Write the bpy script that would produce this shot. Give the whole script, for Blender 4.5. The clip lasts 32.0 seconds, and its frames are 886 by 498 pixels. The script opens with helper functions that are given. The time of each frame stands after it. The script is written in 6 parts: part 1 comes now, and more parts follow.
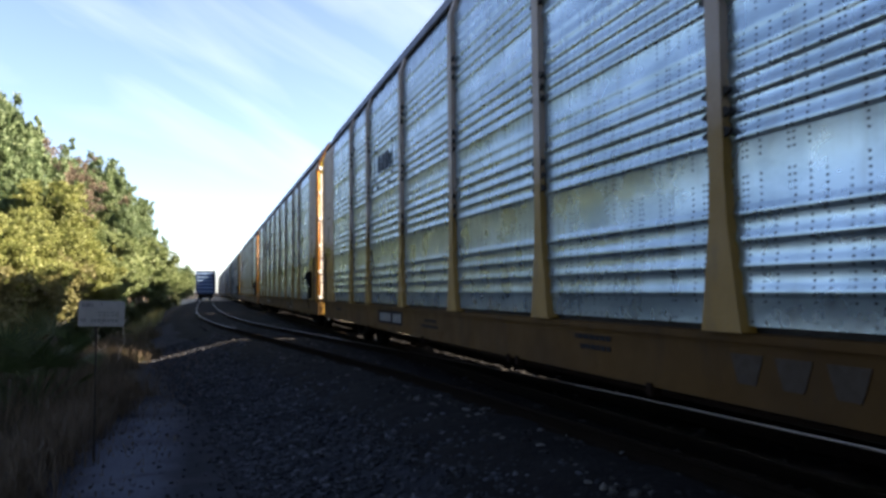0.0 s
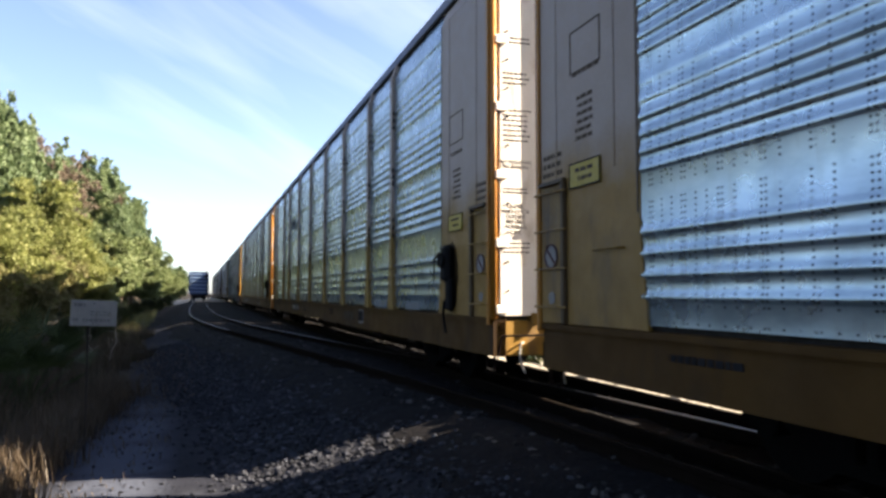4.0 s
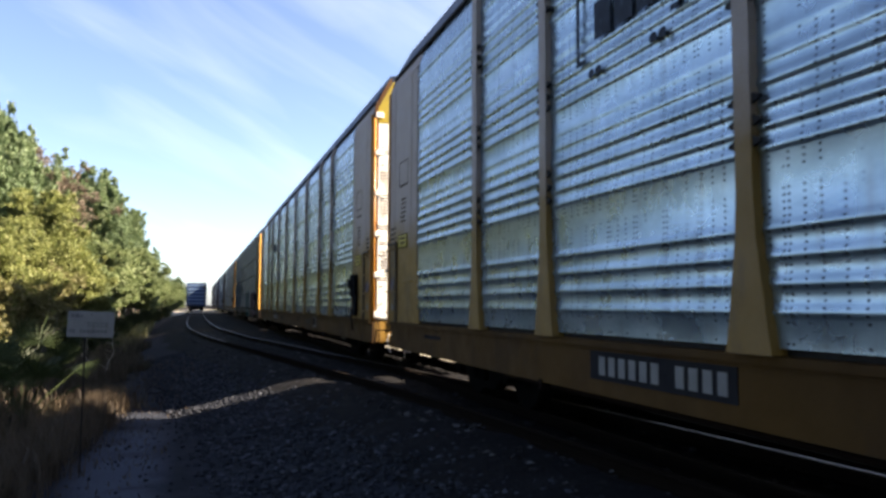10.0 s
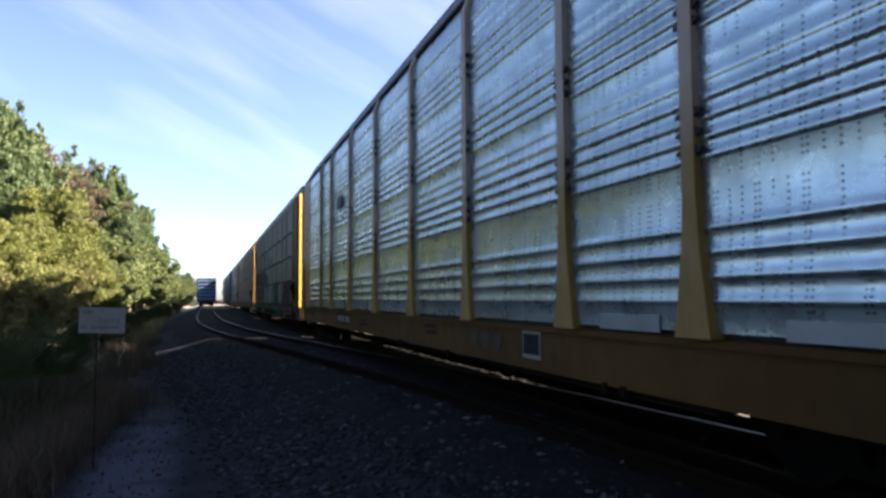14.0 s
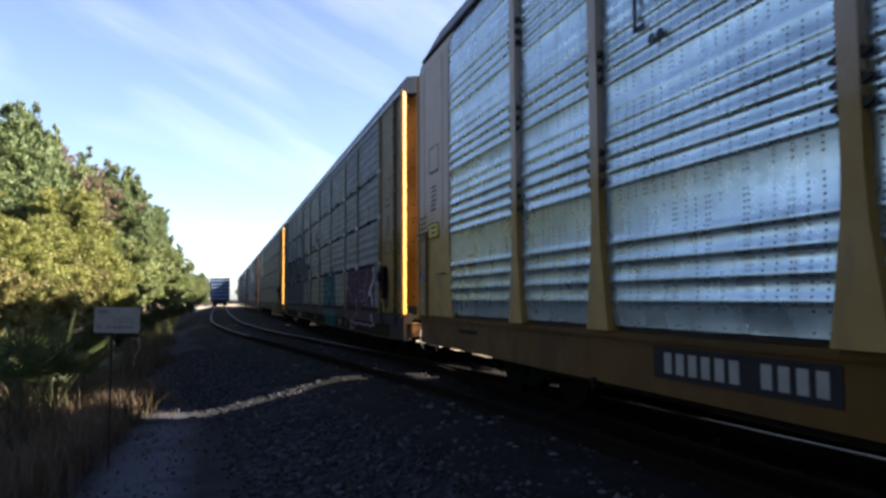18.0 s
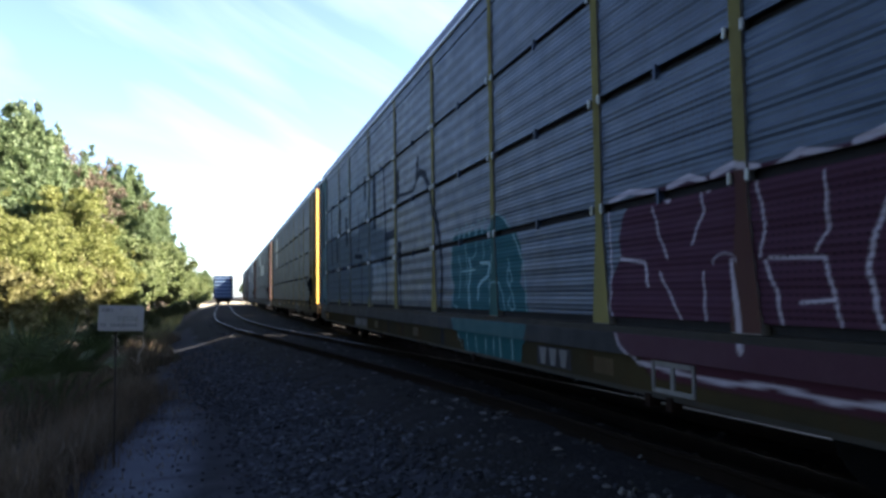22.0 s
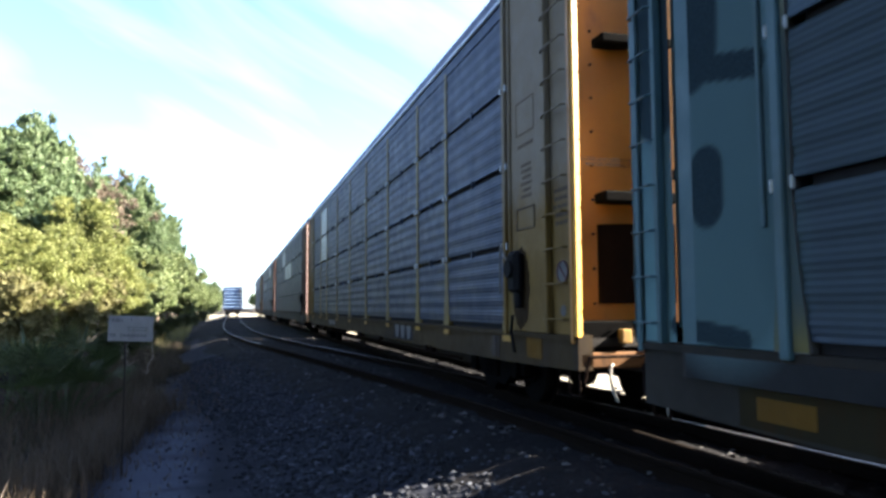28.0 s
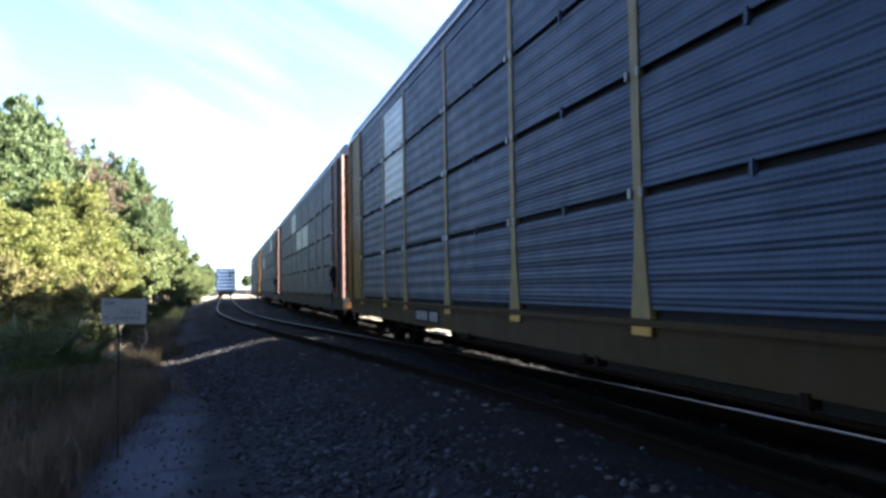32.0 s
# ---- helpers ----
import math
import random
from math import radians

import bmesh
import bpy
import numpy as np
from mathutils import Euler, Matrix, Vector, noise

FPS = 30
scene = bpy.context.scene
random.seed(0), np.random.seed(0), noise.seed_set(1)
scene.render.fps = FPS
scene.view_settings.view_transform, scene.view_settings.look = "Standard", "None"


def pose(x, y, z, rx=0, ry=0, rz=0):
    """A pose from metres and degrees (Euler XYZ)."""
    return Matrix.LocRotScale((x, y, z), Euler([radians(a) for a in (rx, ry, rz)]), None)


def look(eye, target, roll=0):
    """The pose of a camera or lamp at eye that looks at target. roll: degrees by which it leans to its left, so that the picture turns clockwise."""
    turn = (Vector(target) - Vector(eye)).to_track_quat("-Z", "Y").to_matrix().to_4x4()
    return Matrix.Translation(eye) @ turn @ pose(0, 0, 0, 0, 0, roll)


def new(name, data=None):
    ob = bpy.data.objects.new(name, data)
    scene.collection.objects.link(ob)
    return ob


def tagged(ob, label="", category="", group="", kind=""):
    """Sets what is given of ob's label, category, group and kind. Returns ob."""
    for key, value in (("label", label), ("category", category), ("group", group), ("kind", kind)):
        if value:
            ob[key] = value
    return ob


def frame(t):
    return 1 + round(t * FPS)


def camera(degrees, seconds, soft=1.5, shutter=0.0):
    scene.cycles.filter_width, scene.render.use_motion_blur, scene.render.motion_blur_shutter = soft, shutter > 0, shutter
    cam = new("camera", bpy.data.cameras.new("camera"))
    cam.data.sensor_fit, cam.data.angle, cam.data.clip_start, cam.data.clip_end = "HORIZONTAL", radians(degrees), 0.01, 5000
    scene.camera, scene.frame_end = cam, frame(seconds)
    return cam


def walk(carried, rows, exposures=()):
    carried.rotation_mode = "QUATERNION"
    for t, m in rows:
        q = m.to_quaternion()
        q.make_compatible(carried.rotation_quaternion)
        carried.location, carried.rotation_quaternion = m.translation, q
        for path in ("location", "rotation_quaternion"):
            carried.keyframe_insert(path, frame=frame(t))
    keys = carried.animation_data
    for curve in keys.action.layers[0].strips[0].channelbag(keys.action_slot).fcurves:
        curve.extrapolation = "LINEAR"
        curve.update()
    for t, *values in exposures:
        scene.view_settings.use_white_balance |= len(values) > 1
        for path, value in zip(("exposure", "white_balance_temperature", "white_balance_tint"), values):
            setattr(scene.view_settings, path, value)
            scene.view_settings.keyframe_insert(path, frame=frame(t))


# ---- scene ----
cam = camera(61.8, 32.0, soft=3.0, shutter=0.15)

EYE = (0.0, 0.0, 1.296)          # rail tops lie at z = 0, the tracks run along +y
# seconds, yaw, pitch, roll of the hand-held camera
TURNS = (
    (0.0, -17.71, 3.15, 0.53),
    (0.5, -17.55, 3.00, 0.63),
    (1.0, -17.37, 3.07, 0.73),
    (1.5, -17.52, 3.24, 0.46),
    (2.0, -17.55, 3.38, 0.36),
    (2.5, -17.52, 3.58, -0.09),
    (3.0, -18.04, 3.46, -0.45),
    (3.5, -18.11, 3.25, -0.14),
    (5.5, -18.37, 4.17, 0.07),
    (6.0, -18.11, 3.85, 0.49),
    (6.5, -17.76, 3.63, 0.43),
    (7.0, -17.95, 3.83, 0.36),
    (7.5, -17.65, 3.83, 0.38),
    (8.0, -17.80, 3.96, 0.18),
    (8.5, -17.67, 4.33, -0.39),
    (9.0, -17.81, 4.75, -0.26),
    (9.5, -18.13, 4.61, -0.41),
    (10.0, -18.34, 4.33, -0.26),
    (10.5, -18.43, 4.10, 0.20),
    (11.0, -18.36, 3.70, 0.16),
    (11.5, -18.56, 3.66, 0.47),
    (12.0, -17.34, 3.24, 0.36),
    (12.5, -17.46, 3.16, 0.56),
    (13.0, -17.47, 3.37, 0.36),
    (13.5, -17.77, 4.00, 0.05),
    (14.0, -17.65, 3.77, 0.33),
    (14.5, -17.71, 3.68, 0.32),
    (15.0, -17.61, 3.91, 0.25),
    (15.5, -17.10, 3.64, 0.26),
    (17.5, -16.98, 3.61, 0.31),
    (18.0, -16.69, 3.76, 0.34),
    (18.5, -16.53, 3.66, 0.62),
    (19.0, -16.52, 3.73, 0.43),
    (19.5, -16.57, 3.98, 0.54),
    (20.0, -16.55, 3.86, 0.52),
    (20.5, -16.53, 4.20, 0.19),
    (21.0, -16.77, 4.05, 0.64),
    (21.5, -16.68, 3.77, 0.85),
    (22.0, -16.45, 3.44, 0.75),
    (22.5, -16.45, 3.62, 0.84),
    (23.0, -15.94, 3.23, 1.16),
    (23.5, -15.78, 3.69, 1.10),
    (24.0, -15.69, 4.09, 0.93),
    (24.5, -15.97, 4.24, 0.73),
    (25.0, -15.77, 4.24, 0.63),
    (25.5, -15.75, 3.95, 0.73),
    (27.5, -15.90, 4.50, 0.15),
    (28.0, -15.77, 4.45, 0.29),
    (28.5, -15.64, 4.26, 0.45),
    (29.0, -15.42, 3.74, 0.48),
    (29.5, -16.13, 3.15, 0.48),
    (30.0, -16.67, 2.80, 0.55),
    (30.5, -16.58, 2.65, 0.83),
    (31.0, -16.88, 2.90, 0.70),
    (31.5, -16.45, 2.90, 0.85),
    (32.0, -16.29, 2.85, 0.89),
)
# seconds, stops, white balance in kelvin and tint
EXPOSURES = ((0.0, 3.1, 6850, 15), (3.0, 3.08, 6850, 15), (6.0, 2.9, 6750, 15), (19.0, 2.9, 6750, 15), (21.0, 3.24, 6500, 14), (23.0, 3.6, 6250, 13), (25.5, 3.72, 6150, 12), (32.0, 3.72, 6100, 12))
walk(cam, [(t, pose(*EYE, 90 + p, r, y)) for t, y, p, r in TURNS], EXPOSURES)

# ---- light ----
SUN_EL, SUN_SIDE = radians(30.8), 0.2
sun_way = Vector((-1.0, SUN_SIDE, 0.0)).normalized() * math.cos(SUN_EL) + Vector((0, 0, -math.sin(SUN_EL)))
lamp = bpy.data.lights.new("sun", "SUN")
lamp.energy, lamp.angle, lamp.color = 5.0, radians(0.55), (1.0, 0.87, 0.68)
sun = new("sun", lamp)
sun.matrix_world = look((60, -8, 30), Vector((60, -8, 30)) + sun_way)


def build_world():
    w = bpy.data.worlds.new("sky")
    scene.world = w
    w.use_nodes = True
    nt = w.node_tree
    nt.nodes.clear()
    out = nt.nodes.new("ShaderNodeOutputWorld")
    bg = nt.nodes.new("ShaderNodeBackground")
    sky = nt.nodes.new("ShaderNodeTexSky")
    sky.sky_type, sky.sun_disc = "NISHITA", False
    sky.sun_elevation, sky.sun_rotation = SUN_EL, math.atan2(1.0, -SUN_SIDE)
    sky.air_density, sky.dust_density, sky.ozone_density = 0.65, 1.1, 1.2
    tc = nt.nodes.new("ShaderNodeTexCoord")
    mp = nt.nodes.new("ShaderNodeMapping")
    # thin cirrus drawn out along one slanting direction
    mp.vector_type = "TEXTURE"
    mp.inputs["Rotation"].default_value = Vector((0.83, -0.25, -0.5)).to_track_quat("X", "Z").to_euler()
    mp.inputs["Scale"].default_value = (1.2, 0.3, 0.14)
    nz = nt.nodes.new("ShaderNodeTexNoise")
    nz.inputs["Scale"].default_value, nz.inputs["Detail"].default_value = 1.6, 7.0
    nz.inputs["Roughness"].default_value, nz.inputs["Distortion"].default_value = 0.5, 0.5
    rmp = nt.nodes.new("ShaderNodeValToRGB")
    rmp.color_ramp.elements[0].position, rmp.color_ramp.elements[1].position = 0.44, 0.85
    rmp.color_ramp.elements[1].color = (0.18, 0.18, 0.18, 1)
    mix = nt.nodes.new("ShaderNodeMix")
    mix.data_type = "RGBA"
    mix.inputs["B"].default_value = (7.0, 7.2, 7.4, 1)
    nt.links.new(tc.outputs["Generated"], mp.inputs[0])
    nt.links.new(mp.outputs[0], nz.inputs["Vector"])
    nt.links.new(nz.outputs[0], rmp.inputs[0])
    nt.links.new(rmp.outputs[0], mix.inputs["Factor"])
    nt.links.new(sky.outputs[0], mix.inputs["A"])
    nt.links.new(mix.outputs["Result"], bg.inputs[0])
    bg.inputs[1].default_value = 0.05
    nt.links.new(bg.outputs[0], out.inputs[0])


build_world()


# ---- materials ----
RISE = 0.879          # metres to one unit of height in the cars' drawings


def nodes_of(name):
    m = bpy.data.materials.new(name)
    m.use_nodes = True
    nt = m.node_tree
    return m, nt, nt.nodes["Principled BSDF"]


def put(nt, kind, **ins):
    n = nt.nodes.new("ShaderNode" + kind)
    for k, v in ins.items():
        n.inputs[k.replace("_", " ")].default_value = v
    return n


def math_node(nt, op, a, b=None, clamp=False):
    n = nt.nodes.new("ShaderNodeMath")
    n.operation, n.use_clamp = op, clamp
    for i, v in enumerate((a, b)):
        if v is None:
            continue
        if isinstance(v, (int, float)):
            n.inputs[i].default_value = v
        else:
            nt.links.new(v, n.inputs[i])
    return n.outputs[0]


def blend(nt, fac, a, b):
    n = nt.nodes.new("ShaderNodeMix")
    n.data_type = "RGBA"
    for key, v in (("Factor", fac), ("A", a), ("B", b)):
        if isinstance(v, (int, float)):
            n.inputs[key].default_value = v
        elif isinstance(v, tuple):
            n.inputs[key].default_value = (*v, 1)
        else:
            nt.links.new(v, n.inputs[key])
    return n.outputs["Result"]


def noise_fac(nt, scale, lo, hi, detail=5.0, stretch=(1, 1, 1), rough=0.6):
    tc = nt.nodes.new("ShaderNodeTexCoord")
    mp = put(nt, "Mapping", Scale=stretch)
    nz = put(nt, "TexNoise", Scale=scale, Detail=detail, Roughness=rough)
    mr = put(nt, "MapRange", From_Min=lo, From_Max=hi)
    nt.links.new(tc.outputs["Object"], mp.inputs[0])
    nt.links.new(mp.outputs[0], nz.inputs["Vector"])
    nt.links.new(nz.outputs[0], mr.inputs["Value"])
    return mr.outputs[0]


def bump(nt, bsdf, fac, strength, distance=0.02):
    b = put(nt, "Bump", Strength=strength, Distance=distance)
    nt.links.new(fac, b.inputs["Height"])
    nt.links.new(b.outputs[0], bsdf.inputs["Normal"])


def surface(name, col, col2, scale=3.0, rough=0.6, metal=0.0, stain=None, grain=60.0, bumpy=0.15, stretch=(1, 1, 1), spec=0.5, sprayed=False, upper=None, worn=None):
    """Two colours in large patches, a fine grain and stains of a third colour."""
    m, nt, b = nodes_of(name)
    c = blend(nt, noise_fac(nt, scale, 0.35, 0.65, stretch=stretch), col, col2)
    if stain:
        c = blend(nt, noise_fac(nt, scale * 2.3, 0.55, 0.75, detail=8.0, stretch=(1, 1, 0.35)), c, stain)
    if upper:
        Z = side_coords(nt)[1]
        # older coat above an uneven, over-sprayed line
        up = math_node(nt, "ADD", Z, math_node(nt, "MULTIPLY", noise_fac(nt, 1.5, 0.2, 0.8), 0.6))
        up = math_node(nt, "MULTIPLY", math_node(nt, "SUBTRACT", up, 2.9), 1.6, True)
        c = blend(nt, up, c, upper)
    if worn:
        # a wheel-worn, paler patch of finer stones on the road
        tc = nt.nodes.new("ShaderNodeTexCoord")
        sp = nt.nodes.new("ShaderNodeSeparateXYZ")
        nt.links.new(tc.outputs["Object"], sp.inputs[0])
        side = math_node(nt, "SUBTRACT", 1.0, math_node(nt, "MULTIPLY", math_node(nt, "ABSOLUTE", math_node(nt, "ADD", sp.outputs["X"], 0.84)), 1.54), True)
        along = math_node(nt, "SUBTRACT", 1.0, math_node(nt, "MULTIPLY", math_node(nt, "ABSOLUTE", math_node(nt, "SUBTRACT", sp.outputs["Y"], 9.5)), 0.16), True)
        patchy = math_node(nt, "MULTIPLY", math_node(nt, "MULTIPLY", side, along), noise_fac(nt, 1.3, 0.3, 0.55))
        c = blend(nt, math_node(nt, "MULTIPLY", patchy, 2.2, True), c, worn)
    if sprayed:
        c = spray(nt, c)[0]
    fine = noise_fac(nt, grain, 0.3, 0.7, detail=3.0)
    dark = blend(nt, math_node(nt, "MULTIPLY", fine, 0.22), c, tuple(v * 0.45 for v in col))
    nt.links.new(dark, b.inputs["Base Color"])
    b.inputs["Metallic"].default_value = metal
    b.inputs["Specular IOR Level"].default_value = spec
    r = math_node(nt, "ADD", math_node(nt, "MULTIPLY", noise_fac(nt, scale * 4, 0.3, 0.7), 0.18), rough - 0.08)
    nt.links.new(r, b.inputs["Roughness"])
    if bumpy:
        bump(nt, b, fine, bumpy, 0.01)
    return m


def plain(name, col, rough=0.6, metal=0.0):
    return surface(name, col, tuple(v * 0.8 for v in col), 4.0, rough, metal, bumpy=0.05)


def leaf_material(name, col, col2, trans=0.35):
    m, nt, b = nodes_of(name)
    geo = nt.nodes.new("ShaderNodeNewGeometry")
    c = blend(nt, geo.outputs["Random Per Island"], col, col2)
    c = blend(nt, math_node(nt, "MULTIPLY", noise_fac(nt, 0.5, 0.35, 0.65), 0.5), c, tuple(v * 0.55 for v in col))
    nt.links.new(c, b.inputs["Base Color"])
    b.inputs["Roughness"].default_value = 0.55
    b.inputs["Specular IOR Level"].default_value = 0.3
    tr = nt.nodes.new("ShaderNodeBsdfTranslucent")
    nt.links.new(c, tr.inputs[0])
    mx = nt.nodes.new("ShaderNodeMixShader")
    mx.inputs[0].default_value = trans
    out = nt.nodes["Material Output"]
    nt.links.new(b.outputs[0], mx.inputs[1])
    nt.links.new(tr.outputs[0], mx.inputs[2])
    nt.links.new(mx.outputs[0], out.inputs[0])
    return m


def stone_material(name, dark, pale):
    """Loose stones, each of its own shade, few of them pale."""
    m, nt, b = nodes_of(name)
    geo = nt.nodes.new("ShaderNodeNewGeometry")
    pick = math_node(nt, "POWER", geo.outputs["Random Per Island"], 5.0)
    c = blend(nt, pick, dark, pale)
    c = blend(nt, math_node(nt, "MULTIPLY", noise_fac(nt, 40.0, 0.35, 0.65), 0.3), c, dark)
    nt.links.new(c, b.inputs["Base Color"])
    b.inputs["Roughness"].default_value = 0.9
    b.inputs["Specular IOR Level"].default_value = 0.15
    return m


def side_coords(nt):
    tc = nt.nodes.new("ShaderNodeTexCoord")
    sp = nt.nodes.new("ShaderNodeSeparateXYZ")
    nt.links.new(tc.outputs["Object"], sp.inputs[0])
    return sp.outputs["Y"], math_node(nt, "DIVIDE", sp.outputs["Z"], RISE)


def spray(nt, c):
    """Lays the sprayed colours stored on the mesh over a colour; returns the colour and where paint lies."""
    at = nt.nodes.new("ShaderNodeAttribute")
    at.attribute_name = "spray"
    return blend(nt, at.outputs["Alpha"], c, at.outputs["Color"]), at.outputs["Alpha"]


def galvanised(name, col, col2, rough, metal, dots=True, dirt=(0.16, 0.13, 0.08), sprayed=False, spec=0.5):
    """Zinc-coated sheet: large spangle patches, streaks, rows of small punched holes, and spray paint strokes."""
    m, nt, b = nodes_of(name)
    oi = nt.nodes.new("ShaderNodeObjectInfo")
    c = blend(nt, noise_fac(nt, 1.6, 0.38, 0.62, stretch=(1, 1, 2.2)), col, col2)
    c = blend(nt, math_node(nt, "MULTIPLY", oi.outputs["Random"], 0.45), c, tuple(v * 0.6 for v in col))
    c = blend(nt, math_node(nt, "MULTIPLY", noise_fac(nt, 5.0, 0.55, 0.7, stretch=(1, 1.5, 0.25)), 0.24), c, dirt)
    Y, Z = side_coords(nt)
    mtl = None
    if sprayed:
        c, mtl = spray(nt, c)
    if dots == "fine":
        # close rows of small holes, one row to each wave
        fy = math_node(nt, "MULTIPLY", math_node(nt, "SUBTRACT", math_node(nt, "FRACT", math_node(nt, "MULTIPLY", Y, 1 / 0.06)), 0.5), 0.06)
        fz = math_node(nt, "MULTIPLY", math_node(nt, "SUBTRACT", math_node(nt, "FRACT", math_node(nt, "MULTIPLY", Z, 1 / 0.054)), 0.5), 0.054)
        d2 = math_node(nt, "ADD", math_node(nt, "MULTIPLY", fy, fy), math_node(nt, "MULTIPLY", fz, fz))
        hole = math_node(nt, "MULTIPLY", math_node(nt, "LESS_THAN", d2, 0.0065 ** 2), noise_fac(nt, 0.9, 0.46, 0.5, detail=0.0, stretch=(1, 0.6, 1.6)))
        c = blend(nt, hole, c, (0.006, 0.006, 0.008))
    elif dots:
        fy = math_node(nt, "MULTIPLY", math_node(nt, "FRACT", math_node(nt, "MULTIPLY", Y, 1 / 0.40)), 0.40)
        near = None
        for col in (0.05, 0.09, 0.21, 0.33):
            d = math_node(nt, "ABSOLUTE", math_node(nt, "SUBTRACT", fy, col))
            near = d if near is None else math_node(nt, "MINIMUM", near, d)
        fz = math_node(nt, "SUBTRACT", math_node(nt, "FRACT", math_node(nt, "MULTIPLY", Z, 1 / 0.048)), 0.5)
        fz = math_node(nt, "MULTIPLY", fz, 0.048)
        d2 = math_node(nt, "ADD", math_node(nt, "MULTIPLY", near, near), math_node(nt, "MULTIPLY", fz, fz))
        hole = math_node(nt, "LESS_THAN", d2, 0.0105 ** 2)
        keep = noise_fac(nt, 1.9, 0.42, 0.44, detail=1.0, stretch=(1, 3.0, 0.45))
        band = math_node(nt, "LESS_THAN", math_node(nt, "FRACT", math_node(nt, "MULTIPLY", math_node(nt, "SUBTRACT", Z, 1.33), 1 / 1.06)), 0.92)
        hole = math_node(nt, "MULTIPLY", math_node(nt, "MULTIPLY", hole, keep), band)
        c = blend(nt, hole, c, (0.01, 0.01, 0.012))
    nt.links.new(c, b.inputs["Base Color"])
    if mtl is None:
        b.inputs["Metallic"].default_value = metal
        b.inputs["Specular IOR Level"].default_value = spec
    else:
        bare = math_node(nt, "SUBTRACT", 1.0, mtl)
        nt.links.new(math_node(nt, "MULTIPLY", bare, metal), b.inputs["Metallic"])
        nt.links.new(math_node(nt, "MULTIPLY", bare, spec), b.inputs["Specular IOR Level"])
    r = math_node(nt, "ADD", math_node(nt, "MULTIPLY", noise_fac(nt, 3.0, 0.3, 0.7), 0.16), rough - 0.08)
    if mtl is not None:
        r = math_node(nt, "ADD", r, math_node(nt, "MULTIPLY", mtl, 0.3))
    nt.links.new(r, b.inputs["Roughness"])
    bump(nt, b, noise_fac(nt, 5.0, 0.3, 0.7), 0.07, 0.02)
    return m


# Sheet bases are tinted blue for mirrored sky, dull ones darkened for shade.
ZINC = galvanised("zinc_sheet", (0.38, 0.485, 0.555), (0.25, 0.335, 0.395), 0.29, 0.78)
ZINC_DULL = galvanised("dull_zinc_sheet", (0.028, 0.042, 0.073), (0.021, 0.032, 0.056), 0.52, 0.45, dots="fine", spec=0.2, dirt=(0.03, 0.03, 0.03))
ZINC_NEW = galvanised("bright_zinc_sheet", (0.34, 0.36, 0.37), (0.26, 0.28, 0.29), 0.42, 0.6, dots=False)
ZINC_PLATE = galvanised("dull_patch_plate", (0.2, 0.235, 0.27), (0.15, 0.18, 0.21), 0.5, 0.6, dots=False)
YELLOW = surface("rail_yellow_paint", (0.30, 0.16, 0.01), (0.24, 0.13, 0.012), 1.2, 0.6, stain=(0.07, 0.04, 0.02))
DOOR_ORANGE = surface("orange_door_paint", (0.33, 0.135, 0.008), (0.27, 0.113, 0.01), 1.1, 0.5, stain=(0.14, 0.06, 0.02))
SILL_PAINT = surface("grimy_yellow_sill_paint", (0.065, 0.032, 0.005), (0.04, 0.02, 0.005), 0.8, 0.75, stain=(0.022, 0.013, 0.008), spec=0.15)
YELLOW_FADED = surface("faded_yellow_paint", (0.215, 0.12, 0.015), (0.16, 0.09, 0.014), 1.0, 0.6, stain=(0.06, 0.04, 0.022), upper=(0.3, 0.24, 0.205))
TAN = YELLOW_FADED
POST_YELLOW = surface("post_yellow_paint", (0.125, 0.085, 0.014), (0.095, 0.065, 0.014), 1.5, 0.6, stain=(0.06, 0.04, 0.02))
POST_DULL = surface("dull_grey_post_paint", (0.07, 0.066, 0.06), (0.05, 0.047, 0.044), 1.5, 0.6, stain=(0.04, 0.03, 0.02))
MAROON = surface("red_brown_paint", (0.055, 0.016, 0.011), (0.042, 0.014, 0.011), 1.4, 0.6, stain=(0.04, 0.02, 0.018))
WHITE = surface("door_white_paint", (0.80, 0.78, 0.74), (0.72, 0.69, 0.64), 1.5, 0.5, stain=(0.4, 0.33, 0.25))
TEAL = surface("teal_spray_paint", (0.045, 0.095, 0.11), (0.036, 0.076, 0.09), 0.8, 0.55, stain=(0.03, 0.055, 0.057), spec=0.25)
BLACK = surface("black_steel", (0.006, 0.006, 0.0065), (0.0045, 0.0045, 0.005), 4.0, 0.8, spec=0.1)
# Underframe steel is set near black to hold the shade beneath the cars.
DARK = surface("dark_steel_and_shade", (0.012, 0.0105, 0.01), (0.008, 0.007, 0.0065), 3.0, 0.75, spec=0.25)
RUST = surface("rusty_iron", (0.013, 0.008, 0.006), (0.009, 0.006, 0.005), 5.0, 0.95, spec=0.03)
STEEL = plain("worn_steel", (0.5, 0.5, 0.5), 0.35, 0.9)
RAIL_TOP = surface("worn_rail_head", (0.02, 0.018, 0.017), (0.014, 0.013, 0.012), 4.0, 0.5, 0.0, bumpy=0, spec=0.18)
SIGN_WHITE = surface("sign_white_sheet", (0.2, 0.2, 0.195), (0.16, 0.16, 0.155), 6.0, 0.5, stain=(0.13, 0.12, 0.1))
SIGN_YELLOW = plain("placard_yellow", (0.34, 0.255, 0.012), 0.5)
INK = surface("stencil_ink", (0.02, 0.02, 0.022), (0.016, 0.016, 0.018), 4.0, 0.9, spec=0.05, bumpy=0)
INK_FADED = surface("faded_stencil_ink", (0.085, 0.066, 0.05), (0.07, 0.055, 0.042), 4.0, 0.9, spec=0.05, bumpy=0)
